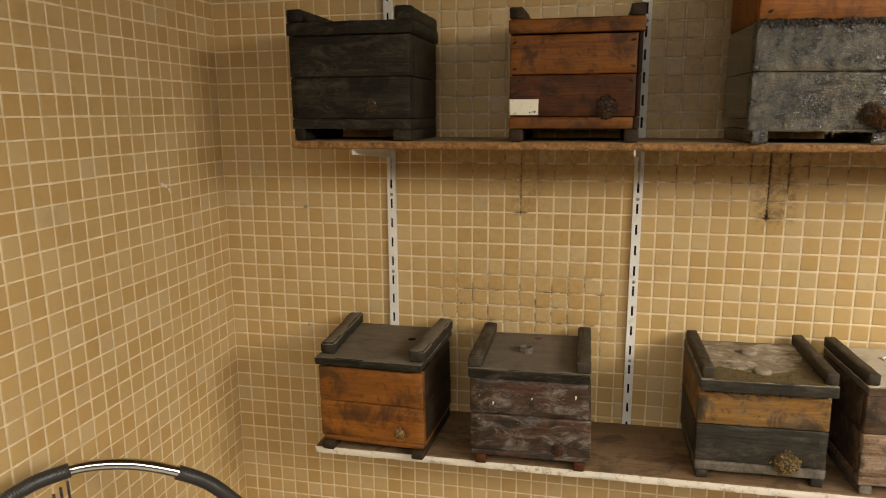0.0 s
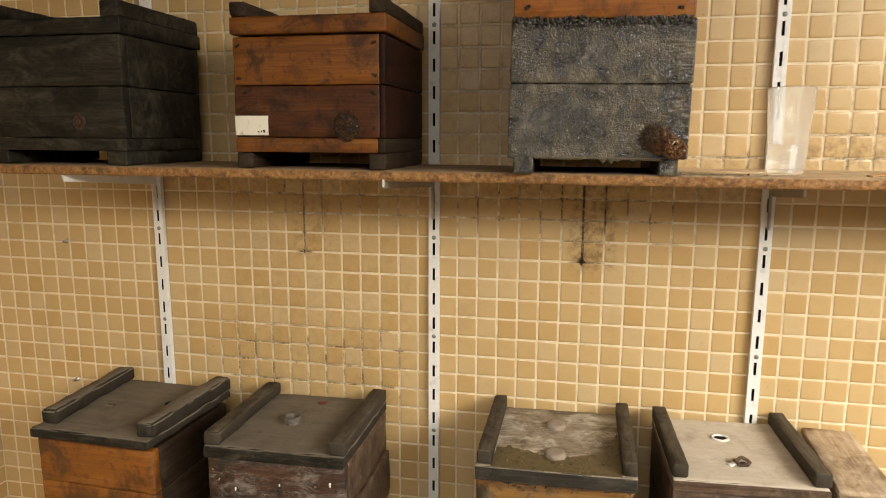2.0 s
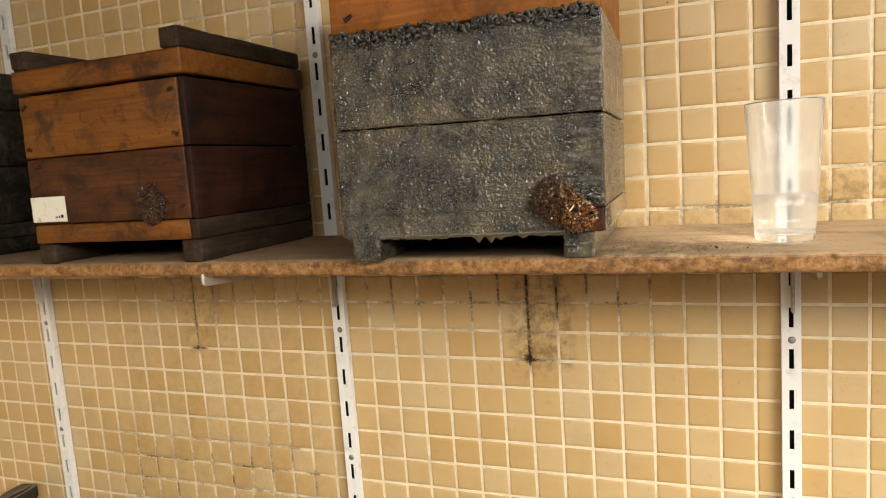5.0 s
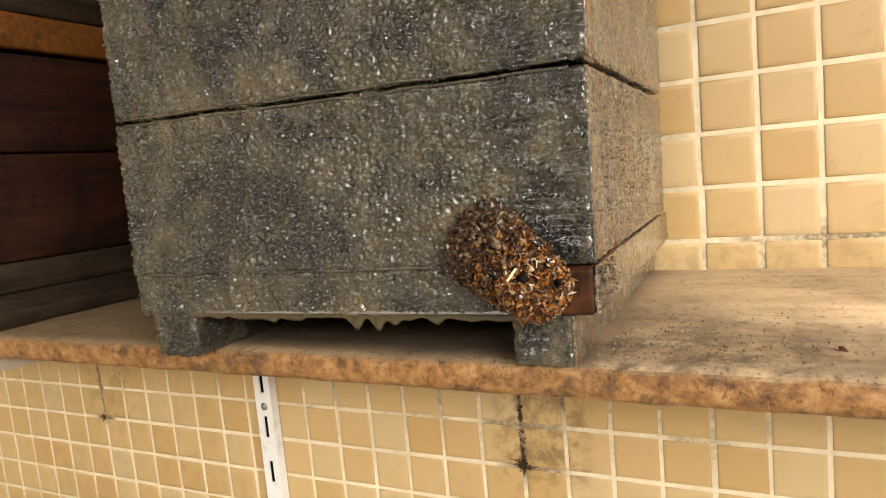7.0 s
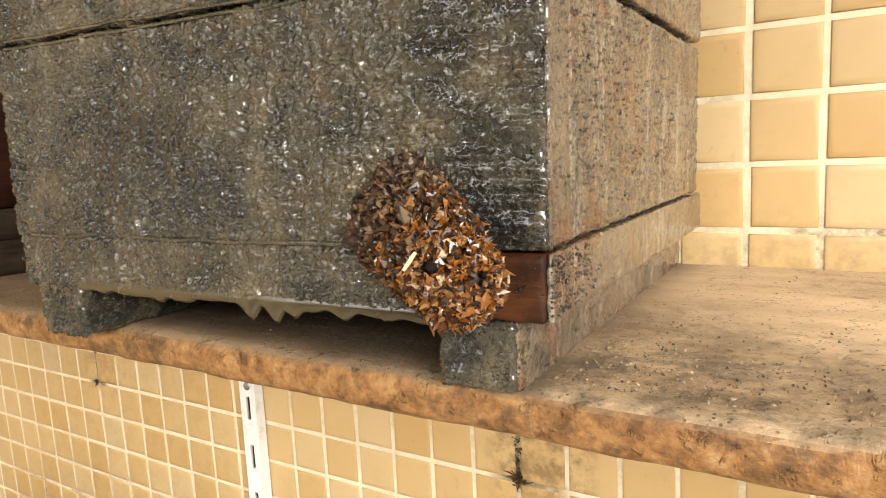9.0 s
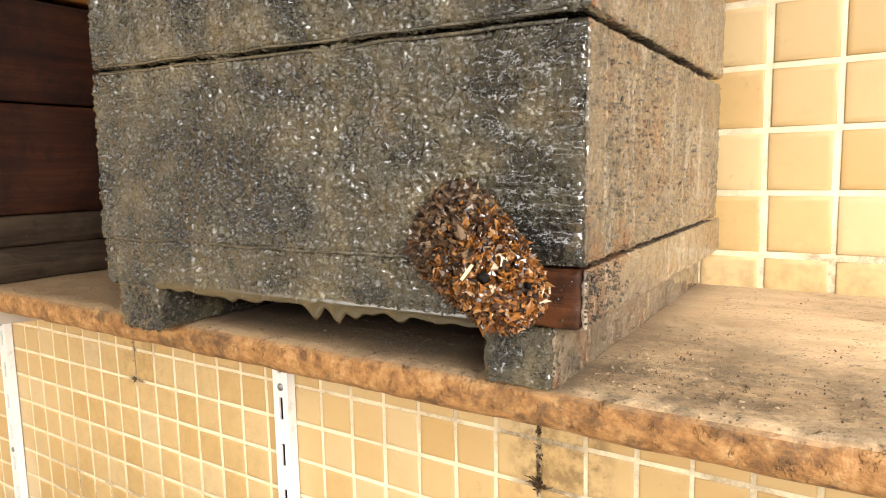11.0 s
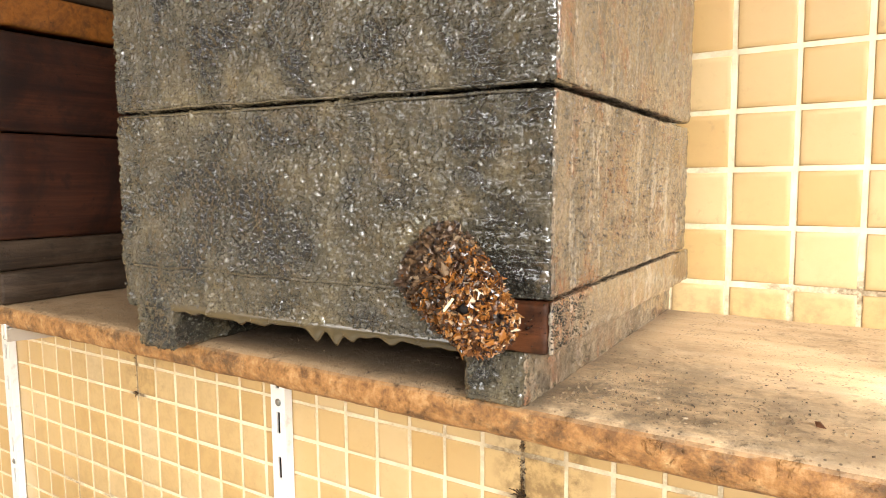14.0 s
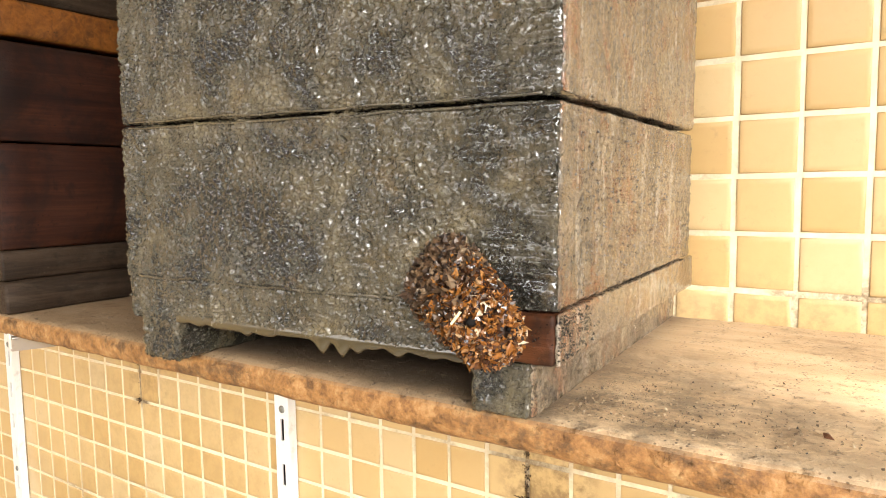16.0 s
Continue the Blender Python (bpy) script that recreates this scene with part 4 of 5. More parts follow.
    # drooping entrance tube of crumbs
    c0, c1 = np.array([0.2045, 0.000, 0.0550]), np.array([0.2290, -0.0180, 0.0410])
    n = 19000
    u = rng.uniform(-0.15, 1.45, n)
    d = rng.normal(size=(n, 3))
    d /= np.linalg.norm(d, axis=1, keepdims=True)
    centre = c0 + np.clip(u, 0, 1)[:, None] * (c1 - c0)
    radius = 0.0208 - 0.0066 * np.clip(u, 0, 1)
    shape = np.array([0.98, 0.80, 1.02])
    pts = centre + d * (radius * (0.98 + 0.045 * rng.normal(size=n)))[:, None] * shape

    def moulded(p):
        """Pinches the lump towards its crown and draws the mouth out."""
        q = p.copy()
        up = np.clip((p[:, 2] - 0.056) / 0.018, 0, 1)
        q[:, 0] = 0.2035 + (p[:, 0] - 0.2035) * (1 - 0.22 * up)
        flank = np.clip((p[:, 0] - 0.214) / 0.02, 0, 1) * np.clip((p[:, 2] - 0.044) / 0.014, 0, 1)
        q[:, 0] -= 0.0030 * flank
        tip = np.clip((p[:, 0] - 0.226) / 0.016, 0, 1) * np.clip((0.050 - p[:, 2]) / 0.02, 0, 1)
        q[:, 0] += 0.0012 * tip
        q[:, 1] += 0.0040 * np.clip((p[:, 2] - 0.052) / 0.02, 0, 1)
        return q
    hole = np.array([0.2280, -0.0308, 0.0455])
    second = hole + np.array([0.0120, 0.0085, -0.0030])
    keep = (pts[:, 1] < 0.001)
    for o in (hole, second):
        keep &= np.linalg.norm((pts - o)[:, [0, 2]], axis=1) > 0.0022
    inside = np.zeros(n, bool)
    for k in np.linspace(0, 1, 9):
        c, r = c0 + k * (c1 - c0), 0.0208 - 0.0062 * k
        inside |= np.linalg.norm((pts - c) / shape, axis=1) < r * 0.92
    outer = keep & ~inside
    pts = moulded(pts)
    pts[:, 1] = np.minimum(pts[:, 1], 0.001)
    old = outer & ((pts - hole) @ np.array([1.0, 0.0, -0.75]) + 0.010 * rng.normal(size=n) < -0.020)
    tube_part = part("entrance_tube", (*flakes(pts[outer & ~old], 0.00112, 11, 0.34, 0.6), False), tube_crumbs, h, "drooping entrance tube of amber resin crumbs")
    tagged(part("tube_root", (*flakes(pts[old], 0.00115, 12, 0.36, 0.6), False), old_crumbs, tube_part, "dull dusty crumbs of the tube's root"), kind="stuff")
    ball = lathe([(0.0001, -1.0), (0.38, -0.92), (0.71, -0.71), (0.92, -0.38), (1.0, 0.0), (0.92, 0.38), (0.71, 0.71), (0.38, 0.92), (0.0001, 1.0)], 22)
    length = float(np.linalg.norm(c1 - c0))
    prof = [(0.0001, -0.0198)] + [(0.0195 * math.sin(a), -0.0195 * math.cos(a)) for a in np.linspace(0.3, 1.57, 7)]
    prof += [(0.0195 - 0.0057 * k, length * k) for k in np.linspace(0.1, 0.9, 7)]
    prof += [(0.0138 * math.cos(a), length + 0.0138 * math.sin(a)) for a in np.linspace(0.0, 1.3, 7)] + [(0.0001, length + 0.0141)]
    v, f = lathe(prof, 48)
    turn = Vector(c1 - c0).to_track_quat("Z", "Y").to_matrix()
    v = v @ np.array(turn).T * np.array([0.95, 0.74, 0.98]) + c0
    v = moulded(v) + (vnoise(v * 600, 3) - 0.5)[:, None] * 0.0022
    part("tube_core", (v, f), plain("brown_tube_core", (0.038, 0.018, 0.009), 0.4, wear=(0.11, 0.048, 0.018), worn=0.8, scale=260), tube_part, "brown resin body of the entrance tube")
    for o in (hole, second):
        part("hole", ((ball[0] + 0.25 * (vnoise(ball[0] * 2.2, 9) - 0.5)[:, None]) * np.array([0.0021, 0.0022, 0.0017]) + o + np.array([0.0008, 0.0024, 0]), ball[1]), dark_hole, tube_part, "small dark flight hole")
    part("straw", slab(-0.0032, 0.0032, -0.0004, 0.0004, -0.0005, 0.0005, 0.0002, 0.002, 0.0001, 300, 2), plain("pale_straw", (0.72, 0.62, 0.36), 0.5), tube_part, "pale straw fragment").matrix_local = pose(0.2258, -0.0348, 0.0477, 10, -52, 0)


resin_details()
# the old box leans out of square
SKEW = Matrix.Identity(4)
SKEW[0][1] = 0.055
for ob in RESIN.children_recursive:
    ob.data.transform(SKEW @ ob.matrix_basis)
    ob.matrix_basis = Matrix.Identity(4)

# orange box with a curling charred lid, lower shelf
h = thing("hive_box", pose(-0.707, -0.270, lower(-0.707) + 0.0005, 0, SLOPE, -3.0), "amber wooden hive box with a charred dusty lid", "hive box", GROUP)
W, D = 0.252, 0.236
feet(h, brown_cleat, ((0.002, 0.032), (0.222, 0.250)), D, 0.022, 300, dy=-0.006)
board(h, "floor_board", orange_wood, 0.004, W - 0.002, 0.002, D, 0.0222, 0.034, 302)
# dark brown right sides stand in for the shade beside the tarred box
section(h, W, D, 0.0342, 0.1215, orange_wood, brown_cleat, 303, end=orange_wood, chip=0.0016)
section(h, W, D, 0.1226, 0.2055, orange_wood, brown_cleat, 309, end=orange_wood, chip=0.0016)
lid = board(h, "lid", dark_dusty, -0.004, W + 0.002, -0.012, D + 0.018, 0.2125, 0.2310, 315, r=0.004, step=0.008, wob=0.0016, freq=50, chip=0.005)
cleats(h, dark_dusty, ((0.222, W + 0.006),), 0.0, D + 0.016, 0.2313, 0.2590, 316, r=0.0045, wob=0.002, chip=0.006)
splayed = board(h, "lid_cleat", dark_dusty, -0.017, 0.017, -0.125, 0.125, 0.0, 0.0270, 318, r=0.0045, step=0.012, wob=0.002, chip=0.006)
splayed.matrix_local = pose(0.006, 0.134, 0.2313, 0, 0, 7)
board(h, "lid_edge", char_wood, 0.0, W, -0.0135, -0.0125, 0.2140, 0.2290, 319, r=0.0004, step=0.006, wob=0.0006, chip=0.0)
clump(h, "entrance", gold_crumbs, (0.196, -0.0006, 0.058), 0.011, 0.012, 0.009, 260, 0.0013, 320, "small grey-brown plugged entrance")
part("lid_plug", slab(0.060, 0.078, 0.105, 0.118, 0.2312, 0.2335, 0.001, 0.004, 0.0008, 200, 321), bleached, h, "pale plugged hole in the lid")
part("lid_hole", lathe([(0.0001, 0.0004), (0.009, 0.0003), (0.010, 0.0)], 18), dark_hole, h, "dark hole in the lid").matrix_local = pose(0.180, 0.15, 0.2316)

# tarred box with the pale cut knob on its lid
h = thing("hive_box", pose(-0.350, -0.277, lower(-0.349) + 0.0005, 0, SLOPE, 0.3), "tarred red-black hive box with a dusty lid", "hive box", GROUP)
W, D = 0.262, 0.25
feet(h, red_wood, ((0.010, 0.034), (0.226, 0.250)), D, 0.022, 330, dy=0.002)
board(h, "floor_board", char_red, 0.002, W - 0.002, 0.002, D, 0.0222, 0.034, 332)
section(h, W, D, 0.0342, 0.1210, char_red, umber_wood, 333, end=char_red, wob=0.0012, chip=0.003)
section(h, W - 0.006, D, 0.1221, 0.2065, char_red, umber_wood, 339, end=char_red, wob=0.0012, chip=0.003)
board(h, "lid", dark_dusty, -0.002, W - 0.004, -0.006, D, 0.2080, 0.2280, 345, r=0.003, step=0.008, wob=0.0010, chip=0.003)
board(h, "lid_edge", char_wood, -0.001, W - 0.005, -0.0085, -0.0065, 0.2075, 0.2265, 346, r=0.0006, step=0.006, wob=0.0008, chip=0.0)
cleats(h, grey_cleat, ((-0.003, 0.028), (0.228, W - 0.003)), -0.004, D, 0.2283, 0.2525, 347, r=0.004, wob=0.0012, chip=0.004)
clump(h, "entrance", dark_crumbs, (0.193, -0.0006, 0.050), 0.013, 0.014, 0.010, 300, 0.0014, 350, "small dark entrance lump")
rng = np.random.default_rng(5)
spots = np.stack([rng.uniform(0.01, 0.25, 60), np.full(60, -0.0008), rng.uniform(0.06, 0.19, 60)], -1)
tagged(part("wax_spatter", (*flakes(spots, 0.0013, 6, 0.4, 1.0), False), bleached, h, "scattered pale wax spots"), kind="stuff")
stub = rough_turning([(0.0175, 0.0), (0.0172, 0.006), (0.0165, 0.0125), (0.0150, 0.0140), (0.0118, 0.0135), (0.0105, 0.0120), (0.0102, 0.0040), (0.0001, 0.0036)], 0.0030, 351)
part("lid_stub", stub, grey_wood, h, "pale rough-cut tube stub on the lid").matrix_local = pose(0.113, 0.115, 0.2276, 0, 0, 20)
part("stub_hole", lathe([(0.0001, 0.0005), (0.0090, 0.0004), (0.0098, 0.0)], 18), dark_hole, h, "dark bore of the stub").matrix_local = pose(0.113, 0.115, 0.2316)
for k, (x, z, size) in enumerate(((0.052, 0.148, 0.60), (0.136, 0.163, 0.45), (0.229, 0.172, 0.8))):
    drop = rough_turning([(0.0001, -0.0060), (0.0016, -0.0048), (0.0022, -0.001), (0.0030, 0.0035), (0.0024, 0.0055), (0.0001, 0.0062)], 0.0016, 360 + k, 14)
    part("wax_drip", (drop[0] * np.array([size, 0.6 * size, size]), drop[1]), edge_white, h, "white wax drip").matrix_local = pose(x, -0.0006, z)
part("lid_hole", lathe([(0.0001, 0.0006), (0.0095, 0.0005), (0.011, 0.0)], 18), plain("red_stain", (0.10, 0.022, 0.018), 0.6, worn=0.6, scale=150), h, "reddish plugged hole in the lid").matrix_local = pose(0.134, 0.215, 0.2282)

# golden and slate box with the water-stained lid
h = thing("hive_box", pose(0.128, -0.248, lower(0.128) + 0.0005, 0, SLOPE, 0.3), "mouldy golden and slate hive box with a stained lid", "hive box", GROUP)
W, D = 0.254, 0.228
feet(h, slate_wood, ((0.004, 0.028), (0.228, 0.252)), D, 0.020, 360)
board(h, "floor_board", grey_wood, 0.0, W, -0.003, D, 0.0202, 0.0400, 362)
section(h, W, D, 0.0410, 0.1230, slate_wood, slate_wood, 363, wob=0.0008, chip=0.002)
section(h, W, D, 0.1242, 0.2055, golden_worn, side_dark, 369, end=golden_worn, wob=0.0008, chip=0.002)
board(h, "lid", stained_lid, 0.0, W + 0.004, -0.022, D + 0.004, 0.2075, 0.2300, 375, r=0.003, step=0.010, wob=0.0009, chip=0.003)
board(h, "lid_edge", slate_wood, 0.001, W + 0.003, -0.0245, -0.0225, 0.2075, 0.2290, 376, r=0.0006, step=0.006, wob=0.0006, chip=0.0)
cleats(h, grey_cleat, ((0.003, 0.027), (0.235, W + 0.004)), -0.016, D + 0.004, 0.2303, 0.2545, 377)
clump(h, "entrance", gold_crumbs, (0.178, -0.0006, 0.050), 0.026, 0.024, 0.022, 900, 0.0018, 380, "golden lump of crumbs round the entrance")
rng = np.random.default_rng(26)
xx = rng.uniform(0.004, 0.25, 620)
crust = np.stack([xx, -0.0008 - 0.0016 * rng.uniform(size=620), 0.2045 - np.abs(rng.normal(0, 0.007, 620)) * (0.4 + 1.1 * vnoise(np.stack([xx * 45, xx * 0, xx * 0], -1), 6))], -1)
tagged(part("wax_crust", (*flakes(crust, 0.0015, 27, 0.5, 0.6), False), black_crust, h, "black wax crumbs under the lid"), kind="stuff")
gx, gt = np.meshgrid(np.linspace(0.0275, 0.2345, 90), np.linspace(0, 1, 22), indexing="ij")
reach = 0.022 + 0.060 * vnoise(np.stack([gx.ravel() * 24, gx.ravel() * 0, gx.ravel() * 0], -1), 8).reshape(gx.shape) + 0.10 * np.clip((gx - 0.205) / 0.03, 0, 1)
gy = -0.0215 + gt * (reach + 0.0215)
flat = np.stack([gx.ravel(), gy.ravel(), gx.ravel() * 0], -1)
gz = 0.2306 + 0.0013 * vnoise(flat * 210, 12).reshape(gx.shape) - 0.0022 * gt ** 4
mud = np.stack([gx, gy, gz], -1).reshape(-1, 3)
quads = [(a * 22 + b, (a + 1) * 22 + b, (a + 1) * 22 + b + 1, a * 22 + b + 1) for a in range(89) for b in range(21)]
tagged(part("dirt_crust", (mud, quads), damp_mud, h, "damp olive-brown mud along the lid's front"), kind="stuff")
pick = rng.integers(0, len(mud), 170)
tagged(part("mud_crumbs", (*flakes(mud[pick] + np.array([0, 0, 0.0006]), 0.0013, 28, 0.6, 0.5), False), gold_crumbs, h, "loose crumbs on the mud"), kind="stuff")
for k, (xx, yy) in enumerate(((0.125, 0.150), (0.128, 0.035))):
    clump_me = rough_turning([(0.0175, 0.0), (0.0180, 0.0045), (0.0168, 0.0085), (0.0120, 0.0100), (0.0060, 0.0094), (0.0001, 0.0096)], 0.0026, 381 + k)
    part("lid_lump", clump_me, dried_crust, h, "pale dried crust over a hole in the lid").matrix_local = pose(xx, yy, 0.2290, 0, 0, 12)

# umber and bleached box with the pale lid
h = thing("hive_box", pose(0.439, -0.258, lower(0.439) + 0.0005, 0, SLOPE, 2.3), "umber and bleached hive box with a pale dusty lid", "hive box", GROUP)
W, D = 0.228, 0.234
feet(h, grey_wood, ((0.004, 0.028), (0.200, 0.224)), D, 0.020, 390)
board(h, "floor_board", bleached, 0.0, W, 0.0, D, 0.0202, 0.0395, 392)
section(h, W, D, 0.0405, 0.1300, bleached, umber_wood, 393, end=umber_wood, wob=0.0008, chip=0.002)
section(h, W, D, 0.1312, 0.2125, umber_wood, umber_wood, 399, wob=0.0008, chip=0.002)
board(h, "lid", pale_lid, 0.0, W, -0.001, D + 0.004, 0.2140, 0.2310, 405, r=0.003, step=0.012, chip=0.002)
board(h, "lid_edge", umber_wood, 0.0005, W - 0.0005, -0.0035, -0.0014, 0.2138, 0.2300, 406, r=0.0006, step=0.006, wob=0.0006, chip=0.0)
cleats(h, grey_cleat, ((-0.001, 0.0235), (0.2055, W + 0.003)), 0.004, D + 0.004, 0.2313, 0.2550, 407)
ring = part("lid_ring", tube([(0.0135 * math.cos(a * math.pi / 8), 0.0115 * math.sin(a * math.pi / 8), 0.001 + 0.0004 * (a % 3)) for a in range(17)], 0.0022, 8), wax_white, h, "white wax rim round a hole in the lid")
ring.matrix_local = pose(0.105, 0.160, 0.2312)
part("lid_hole", lathe([(0.0001, 0.0006), (0.0110, 0.0005), (0.0118, 0.0)], 20), dark_hole, h, "dark hole in the lid").matrix_local = pose(0.105, 0.160, 0.2312)
curl = part("lid_curl", tube([(0.012 * math.cos(a * math.pi / 6), 0.010 * math.sin(a * math.pi / 6), 0.003 + 0.0015 * (a % 4)) for a in range(12)], 0.0028, 8), umber_wood, h, "curled dark wax rim on the lid")
curl.matrix_local = pose(0.118, 0.066, 0.2312)
part("lid_hole", lathe([(0.0001, 0.0006), (0.0075, 0.0005), (0.0085, 0.0)], 18), dark_hole, h, "dark hole in the lid").matrix_local = pose(0.121, 0.066, 0.2316)
part("wax_flake", slab(-0.009, 0.007, -0.004, 0.005, 0, 0.003, 0.001, 0.003, 0.002, 200, 411), wax_white, h, "pale wax flake").matrix_local = pose(0.104, 0.062, 0.2315, 0, -10, 30)

# narrow tan crate
h = thing("wooden_crate", pose(0.6795, -0.243, lower(0.68) + 0.0005, 0, SLOPE, -3.5), "narrow upright tan wooden crate with a pale top board", "crate")
W, D = 0.078, 0.225
board(h, "side_board", tan_crate, 0.0, 0.012, 0.0, D, 0.0, 0.2195, 420)
board(h, "side_board", tan_crate, W - 0.012, W, 0.0, D, 0.0, 0.2195, 421)
board(h, "front_board", tan_crate, 0.0124, W - 0.0124, 0.0005, 0.013, 0.0, 0.2192, 422)
board(h, "back_board", tan_crate, 0.0124, W - 0.0124, D - 0.013, D, 0.0, 0.2195, 423)
board(h, "top_board", crate_top, -0.002, W + 0.003, -0.004, D + 0.003, 0.2200, 0.2315, 424, chip=0.003)

# ---- glass of water ----
g = thing("drinking_glass", pose(0.5765, -0.192, upper(0.5765) + 0.0012), "tall clear drinking glass part filled with water", "glass")
outer = [(0.0001, 0.0), (0.020, 0.0), (0.0245, 0.0012), (0.0250, 0.0035), (0.0262, 0.020), (0.0288, 0.060), (0.0325, 0.1235), (0.0328, 0.1250)]
inner = [(0.0322, 0.1256), (0.0314, 0.1245), (0.0277, 0.062), (0.0250, 0.020), (0.0238, 0.0085), (0.0222, 0.0068), (0.0001, 0.0062)]
tumbler = part("tumbler", lathe(outer + inner, 48), glass_mat, g)
tumbler.visible_shadow = False
water = part("water", lathe([(0.0001, 0.0063), (0.0223, 0.0069), (0.0239, 0.0086), (0.0251, 0.020), (0.0265, 0.0430), (0.0262, 0.0436), (0.0001, 0.0434)], 48), water_mat, g, "clear still water")
water.visible_shadow = False

# ---- loose bits on the shelf ----
rng = np.random.default_rng(17)
gx = np.concatenate([0.42 + np.abs(rng.normal(0, 0.05, 1100)), rng.uniform(-0.72, 1.2, 700)])
gy = np.concatenate([-0.25 + np.abs(rng.normal(0, 0.04, 1100)), rng.uniform(-0.252, -0.03, 700)])
gz = upper(gx) + 0.0006
ob = part("shelf_grit", (*flakes(np.stack([gx, np.minimum(gy, -0.03), gz - 0.0003], -1), 0.00040, 18, 0.5, 0.8), False), grit)
tagged(ob, "fine wood grit and wax crumbs lying on the shelf", "grit", "", "stuff")
chip_mat = plain("rusty_wood_chip", (0.13, 0.052, 0.022), 0.6, wear=(0.05, 0.025, 0.014), worn=0.6, scale=300)
for cx, cy, s, a in ((0.517, -0.226, 0.0042, 15), (0.543, -0.232, 0.0026, 60)):
    ob = part("wood_chip", (*flakes(np.zeros((1, 3)), s, int(cx * 1000), 0.3, 0.0), False), chip_mat)
    ob.matrix_world = pose(cx, cy, upper(cx) + 0.0010, 3, 2, a)
    tagged(ob, "small reddish wood chip lying on the shelf", "wood chip", "chips on the shelf")

# ---- fixings in the wall ----
plug = lathe([(0.0001, 0.0035), (0.0022, 0.003), (0.0030, 0.0016), (0.0050, 0.0010), (0.0056, 0.0)], 14)
for px, pz in ((-0.841, 1.362), (-0.846, 1.039)):
    t = thing("wall_hook", pose(px, -0.0016, pz), "small rusty nail stump in a chipped tile joint", "nail", "nail stumps in the wall")
    part("plug", plug, grey_steel, t).matrix_local = pose(0, 0, 0, 90, 0, 0)
    part("stump", tube([(0, -0.002, 0), (0.001, -0.010, -0.001), (0.002, -0.014, 0.004)], 0.0016, 8), screw_mat, t)
for px, pz in ((0.836, 1.371), (0.842, 1.051)):
    t = thing("wall_hole", pose(px, -0.0018, pz), "dirty drilled hole at a tile corner", "hole", "drilled holes in the wall")
    part("rim", (*flakes(np.stack([0.0022 * rng.normal(size=40), -0.0006 * rng.uniform(size=40), 0.003 * rng.normal(size=40)], -1), 0.0013, 3, 0.4), False), dark_crumbs, t, "dark dirt round the hole")
    part("bore", lathe([(0.0001, 0.0012), (0.0022, 0.0010), (0.0030, 0.0)], 12), dark_hole, t).matrix_local = pose(0, 0, 0, 90, 0, 0)
t = thing("pipe_stub", pose(0.880, 0.0, 0.930), "black rubber-covered pipe end fixed along the wall", "pipe")
part("sleeve", tube([(0, -0.014, 0), (0.12, -0.014, 0), (0.45, -0.014, 0)], 0.0115, 18), black_rubber, t)
part("clip", slab(0.16, 0.18, -0.027, 0.0135, -0.0135, 0.0135, 0.003, 0.008, 0.0, 50, 2), grey_steel, t)

def tar_run(x, top, low, spread, count, seed, knot):
    """Sooty dirt that has crept down an upright joint and hangs in a clot at its end."""
    r = np.random.default_rng(seed)
    t = thing("soot_run", pose(x, -0.0012, 0), "black tarry soot run down a tile joint", "soot", "soot runs below the shelf")
    z = low + (top - low) * r.uniform(0, 1, count) ** 0.8
    dense = vnoise(np.stack([z * 130, z * 0, z * 0 + seed], -1), seed) > 0.30
    pts = np.stack([spread * r.normal(size=count), -0.0010 * r.uniform(size=count), z], -1)[dense]
    tagged(part("streak", (*flakes(pts, 0.00085, seed, 0.4, 0.7), False), soot, t), kind="stuff")
    if knot:
        q = r.normal(size=(int(90 * knot), 3)) * np.array([0.0022, 0.0008, 0.0032]) * knot + np.array([0, -0.0012, low])
        part("clot", (*flakes(q, 0.0010, seed + 1, 0.5, 0.7), False), soot, t, "clotted end of the soot run")
        for k in range(int(9 * knot)):
            a, ln = r.uniform(0, 6.28), r.uniform(0.006, 0.017) * knot
            p = [(ln * q2 * math.cos(a + 0.5 * q2), -0.0012 - 0.003 * q2, low + ln * q2 * math.sin(a + 0.5 * q2)) for q2 in (0, 0.5, 1)]
            part("whisker", tube(p, 0.00035, 5), soot, t, "stray sooty thread")


soot = crumbs_mat("tarry_soot", [(0.0, (0.016, 0.010, 0.005)), (0.5, (0.048, 0.028, 0.012)), (1.0, (0.110, 0.064, 0.027))], 0.6, 0.25)
tar_run(0.285, 1.528, 1.362, 0.0013, 480, 41, 1.0)
tar_run(0.325, 1.528, 1.432, 0.0012, 130, 42, 0.0)
tar_run(0.245, 1.528, 1.470, 0.0010, 50, 43, 0.0)
tar_run(-0.275, 1.528, 1.362, 0.0008, 45, 44, 0.4)
tar_run(-0.235, 1.528, 1.395, 0.0009, 30, 45, 0.0)
tar_run(0.205, 1.528, 1.495, 0.0010, 40, 46, 0.0)

t = thing("tile_chip", pose(LEFT + 0.0012, -0.262, 1.441, 0, 0, 90), "chipped white spot in the side wall's glaze", "chip")
for k, (x, z, size) in enumerate(((0.0, 0.0, 1.0), (0.016, -0.012, 0.6), (-0.010, 0.003, 0.5))):
    flake = slab(-0.009 * size, 0.009 * size, -0.0010, 0.0004, -0.0035 * size, 0.0035 * size, 0.0004, 0.0015, 0.0016, 300, 70 + k, 0.003)
    part("bare_spot", flake, wax_white, t).matrix_local = pose(x, 0, z, 0, 20 + 30 * k, 0)

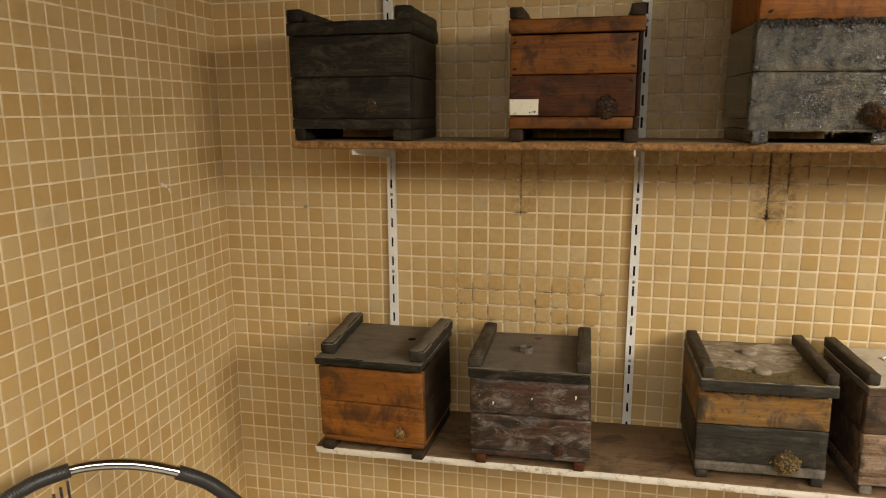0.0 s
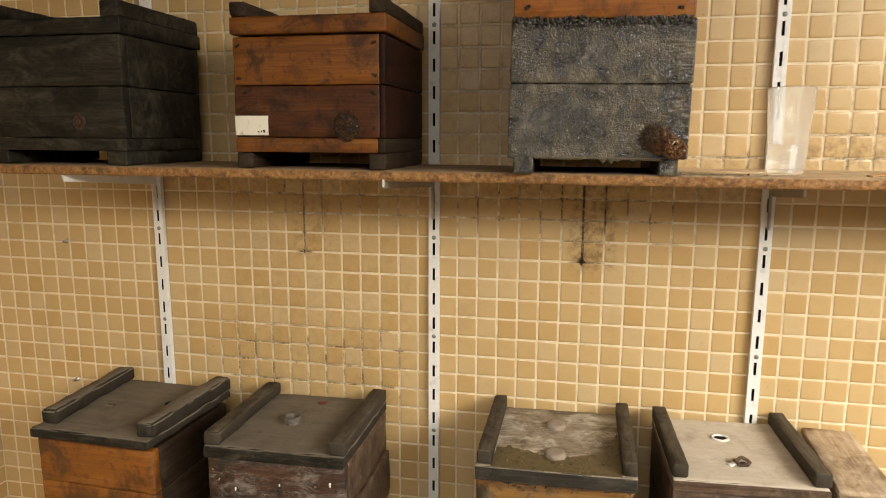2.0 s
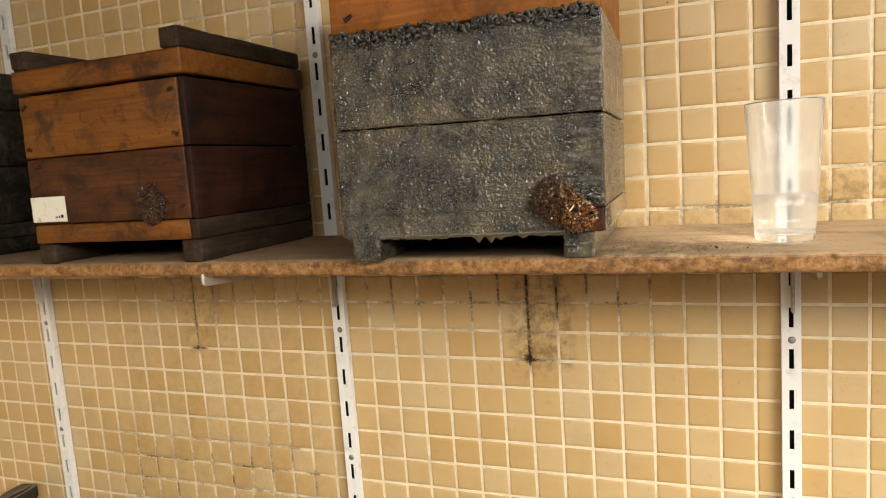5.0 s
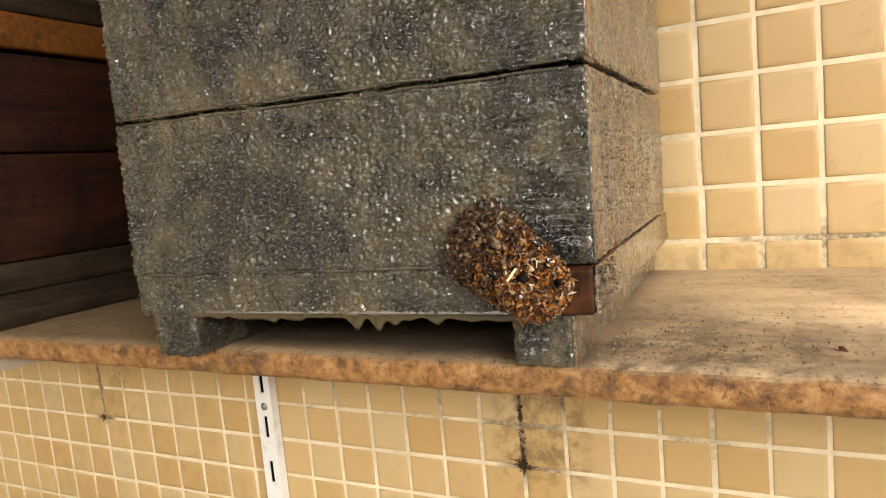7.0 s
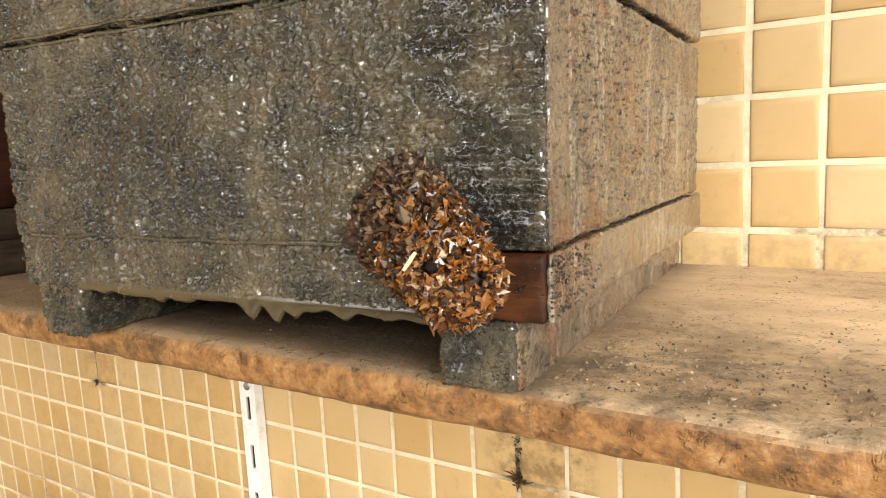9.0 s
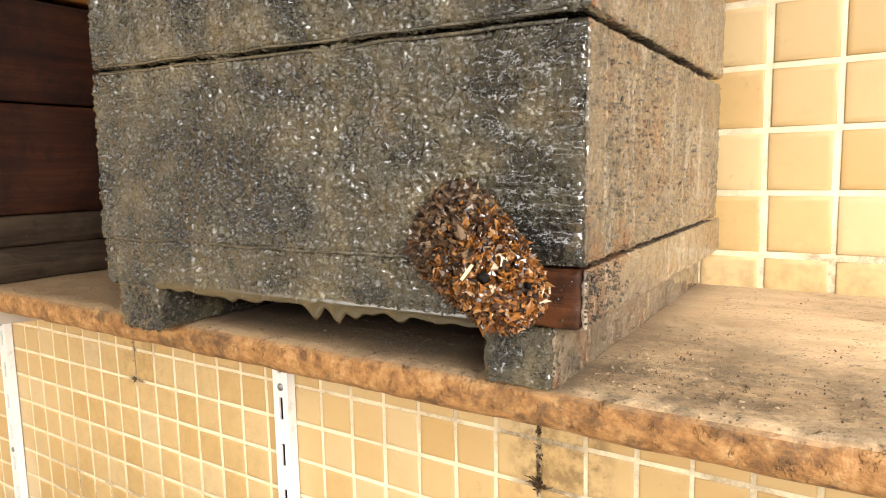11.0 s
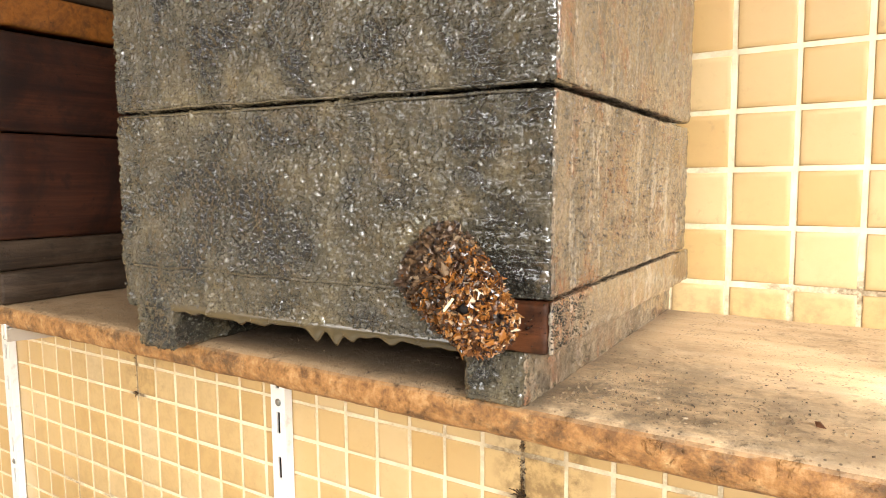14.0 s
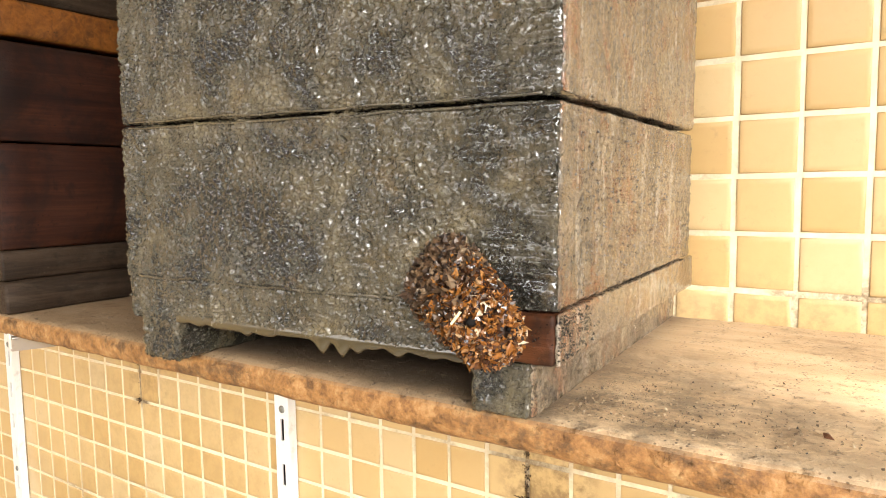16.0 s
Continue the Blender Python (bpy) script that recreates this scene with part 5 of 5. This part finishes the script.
# ---- cord chair ----
CH = thing("cord_chair", pose(0, 0, 0), "chrome tube chair wound with black plastic cord", "chair")
top = [(-0.700, -0.545, 0.74), (-0.732, -0.590, 0.86), (-0.772, -0.635, 0.935), (-0.812, -0.672, 0.975), (-0.860, -0.708, 1.003), (-0.905, -0.738, 1.015), (-0.945, -0.770, 1.018), (-0.985, -0.815, 1.010), (-1.010, -0.865, 0.985), (-1.025, -0.93, 0.90), (-1.03, -0.97, 0.74)]
part("back_tube", tube(top, 0.0105, 18), chrome, CH, "bent chrome back tube")
part("cord_grip", tube(top[1:4], 0.0112, 18, 0.0022, 0.0042), black_cord, CH, "black cord wound round the tube")
part("cord_grip", tube(top[6:10], 0.0112, 18, 0.0022, 0.0042), black_cord, CH, "black cord wound round the tube")
for a, b in ((top[0], (-0.66, -0.50, 0.0)), (top[-1], (-1.03, -1.02, 0.0))):
    part("leg", tube([a, ((a[0] + b[0]) / 2, (a[1] + b[1]) / 2, 0.37), b], 0.0105, 14), chrome, CH)
for a in ((-0.42, -0.78, 0.0), (-0.72, -1.22, 0.0)):
    part("leg", tube([(a[0], a[1], 0.44), (a[0], a[1], 0.2), a], 0.0105, 14), chrome, CH)
part("seat", slab(-0.21, 0.21, -0.23, 0.23, -0.012, 0.012, 0.008, 0.02, 0.001, 60, 5), black_cord, CH).matrix_local = pose(-0.73, -0.88, 0.445, 0, 0, 38)
for k in range(15):
    u = (k + 0.5) / 15
    a = Vector((-0.945, -0.770, 1.004)).lerp(Vector((-1.024, -0.925, 0.90)), u)
    b = Vector((-0.93, -0.80, 0.60)).lerp(Vector((-1.0, -0.93, 0.60)), u)
    part("back_cord", tube([a, a.lerp(b, 0.5) + Vector((0.01, 0, 0)), b], 0.0024, 6), black_cord, CH)

# ---- wall tiles ----
tile_me = mesh_of("tile", *tile_rings())
tile_me.materials.append(tile_mat)


def tile_wall(wall, cols, rows, place, near):
    """Tiles at each crossing; those in the near stretch are pieces of their own, the rest one mesh."""
    rng = np.random.default_rng(len(cols))
    vs, fs, count = [], [], 0
    for c in cols:
        for r in rows:
            a, b = rng.normal(0, 0.005, 2)
            s = rng.normal(0, 0.00025, 2)
            if near(c, r):
                ob = new("tile", tile_me)
                ob.parent = wall
                ob.matrix_world = place(c + s[0], r + s[1]) @ pose(0, 0, 0, math.degrees(b), 0, -math.degrees(a))
            else:
                v, f = tile_rings(a, b)
                m = np.array(place(c + s[0], r + s[1]))
                vs.append(v @ m[:3, :3].T + m[:3, 3])
                fs += [tuple(i + count for i in g) for g in f]
                count += len(v)
    rest = part("tiles", (np.concatenate(vs), fs), tile_joined_mat, wall)
    tagged(rest, kind="stuff")


rows_z = [GRID_Z + TILE * (k + 0.5) for k in range(59)]
tile_wall(wall_back, [GRID_X + TILE * (k + 0.5) for k in range(-27, 64)], rows_z, lambda c, r: pose(c, 0.0, r), lambda c, r: -0.06 < c < 0.74 and 1.20 < r < 1.80)
tile_wall(wall_left, [-TILE * (k + 0.5) for k in range(50)], rows_z, lambda c, r: pose(LEFT, c, r, 0, 0, 90), lambda c, r: c > -0.8 and 1.0 < r < 1.6)
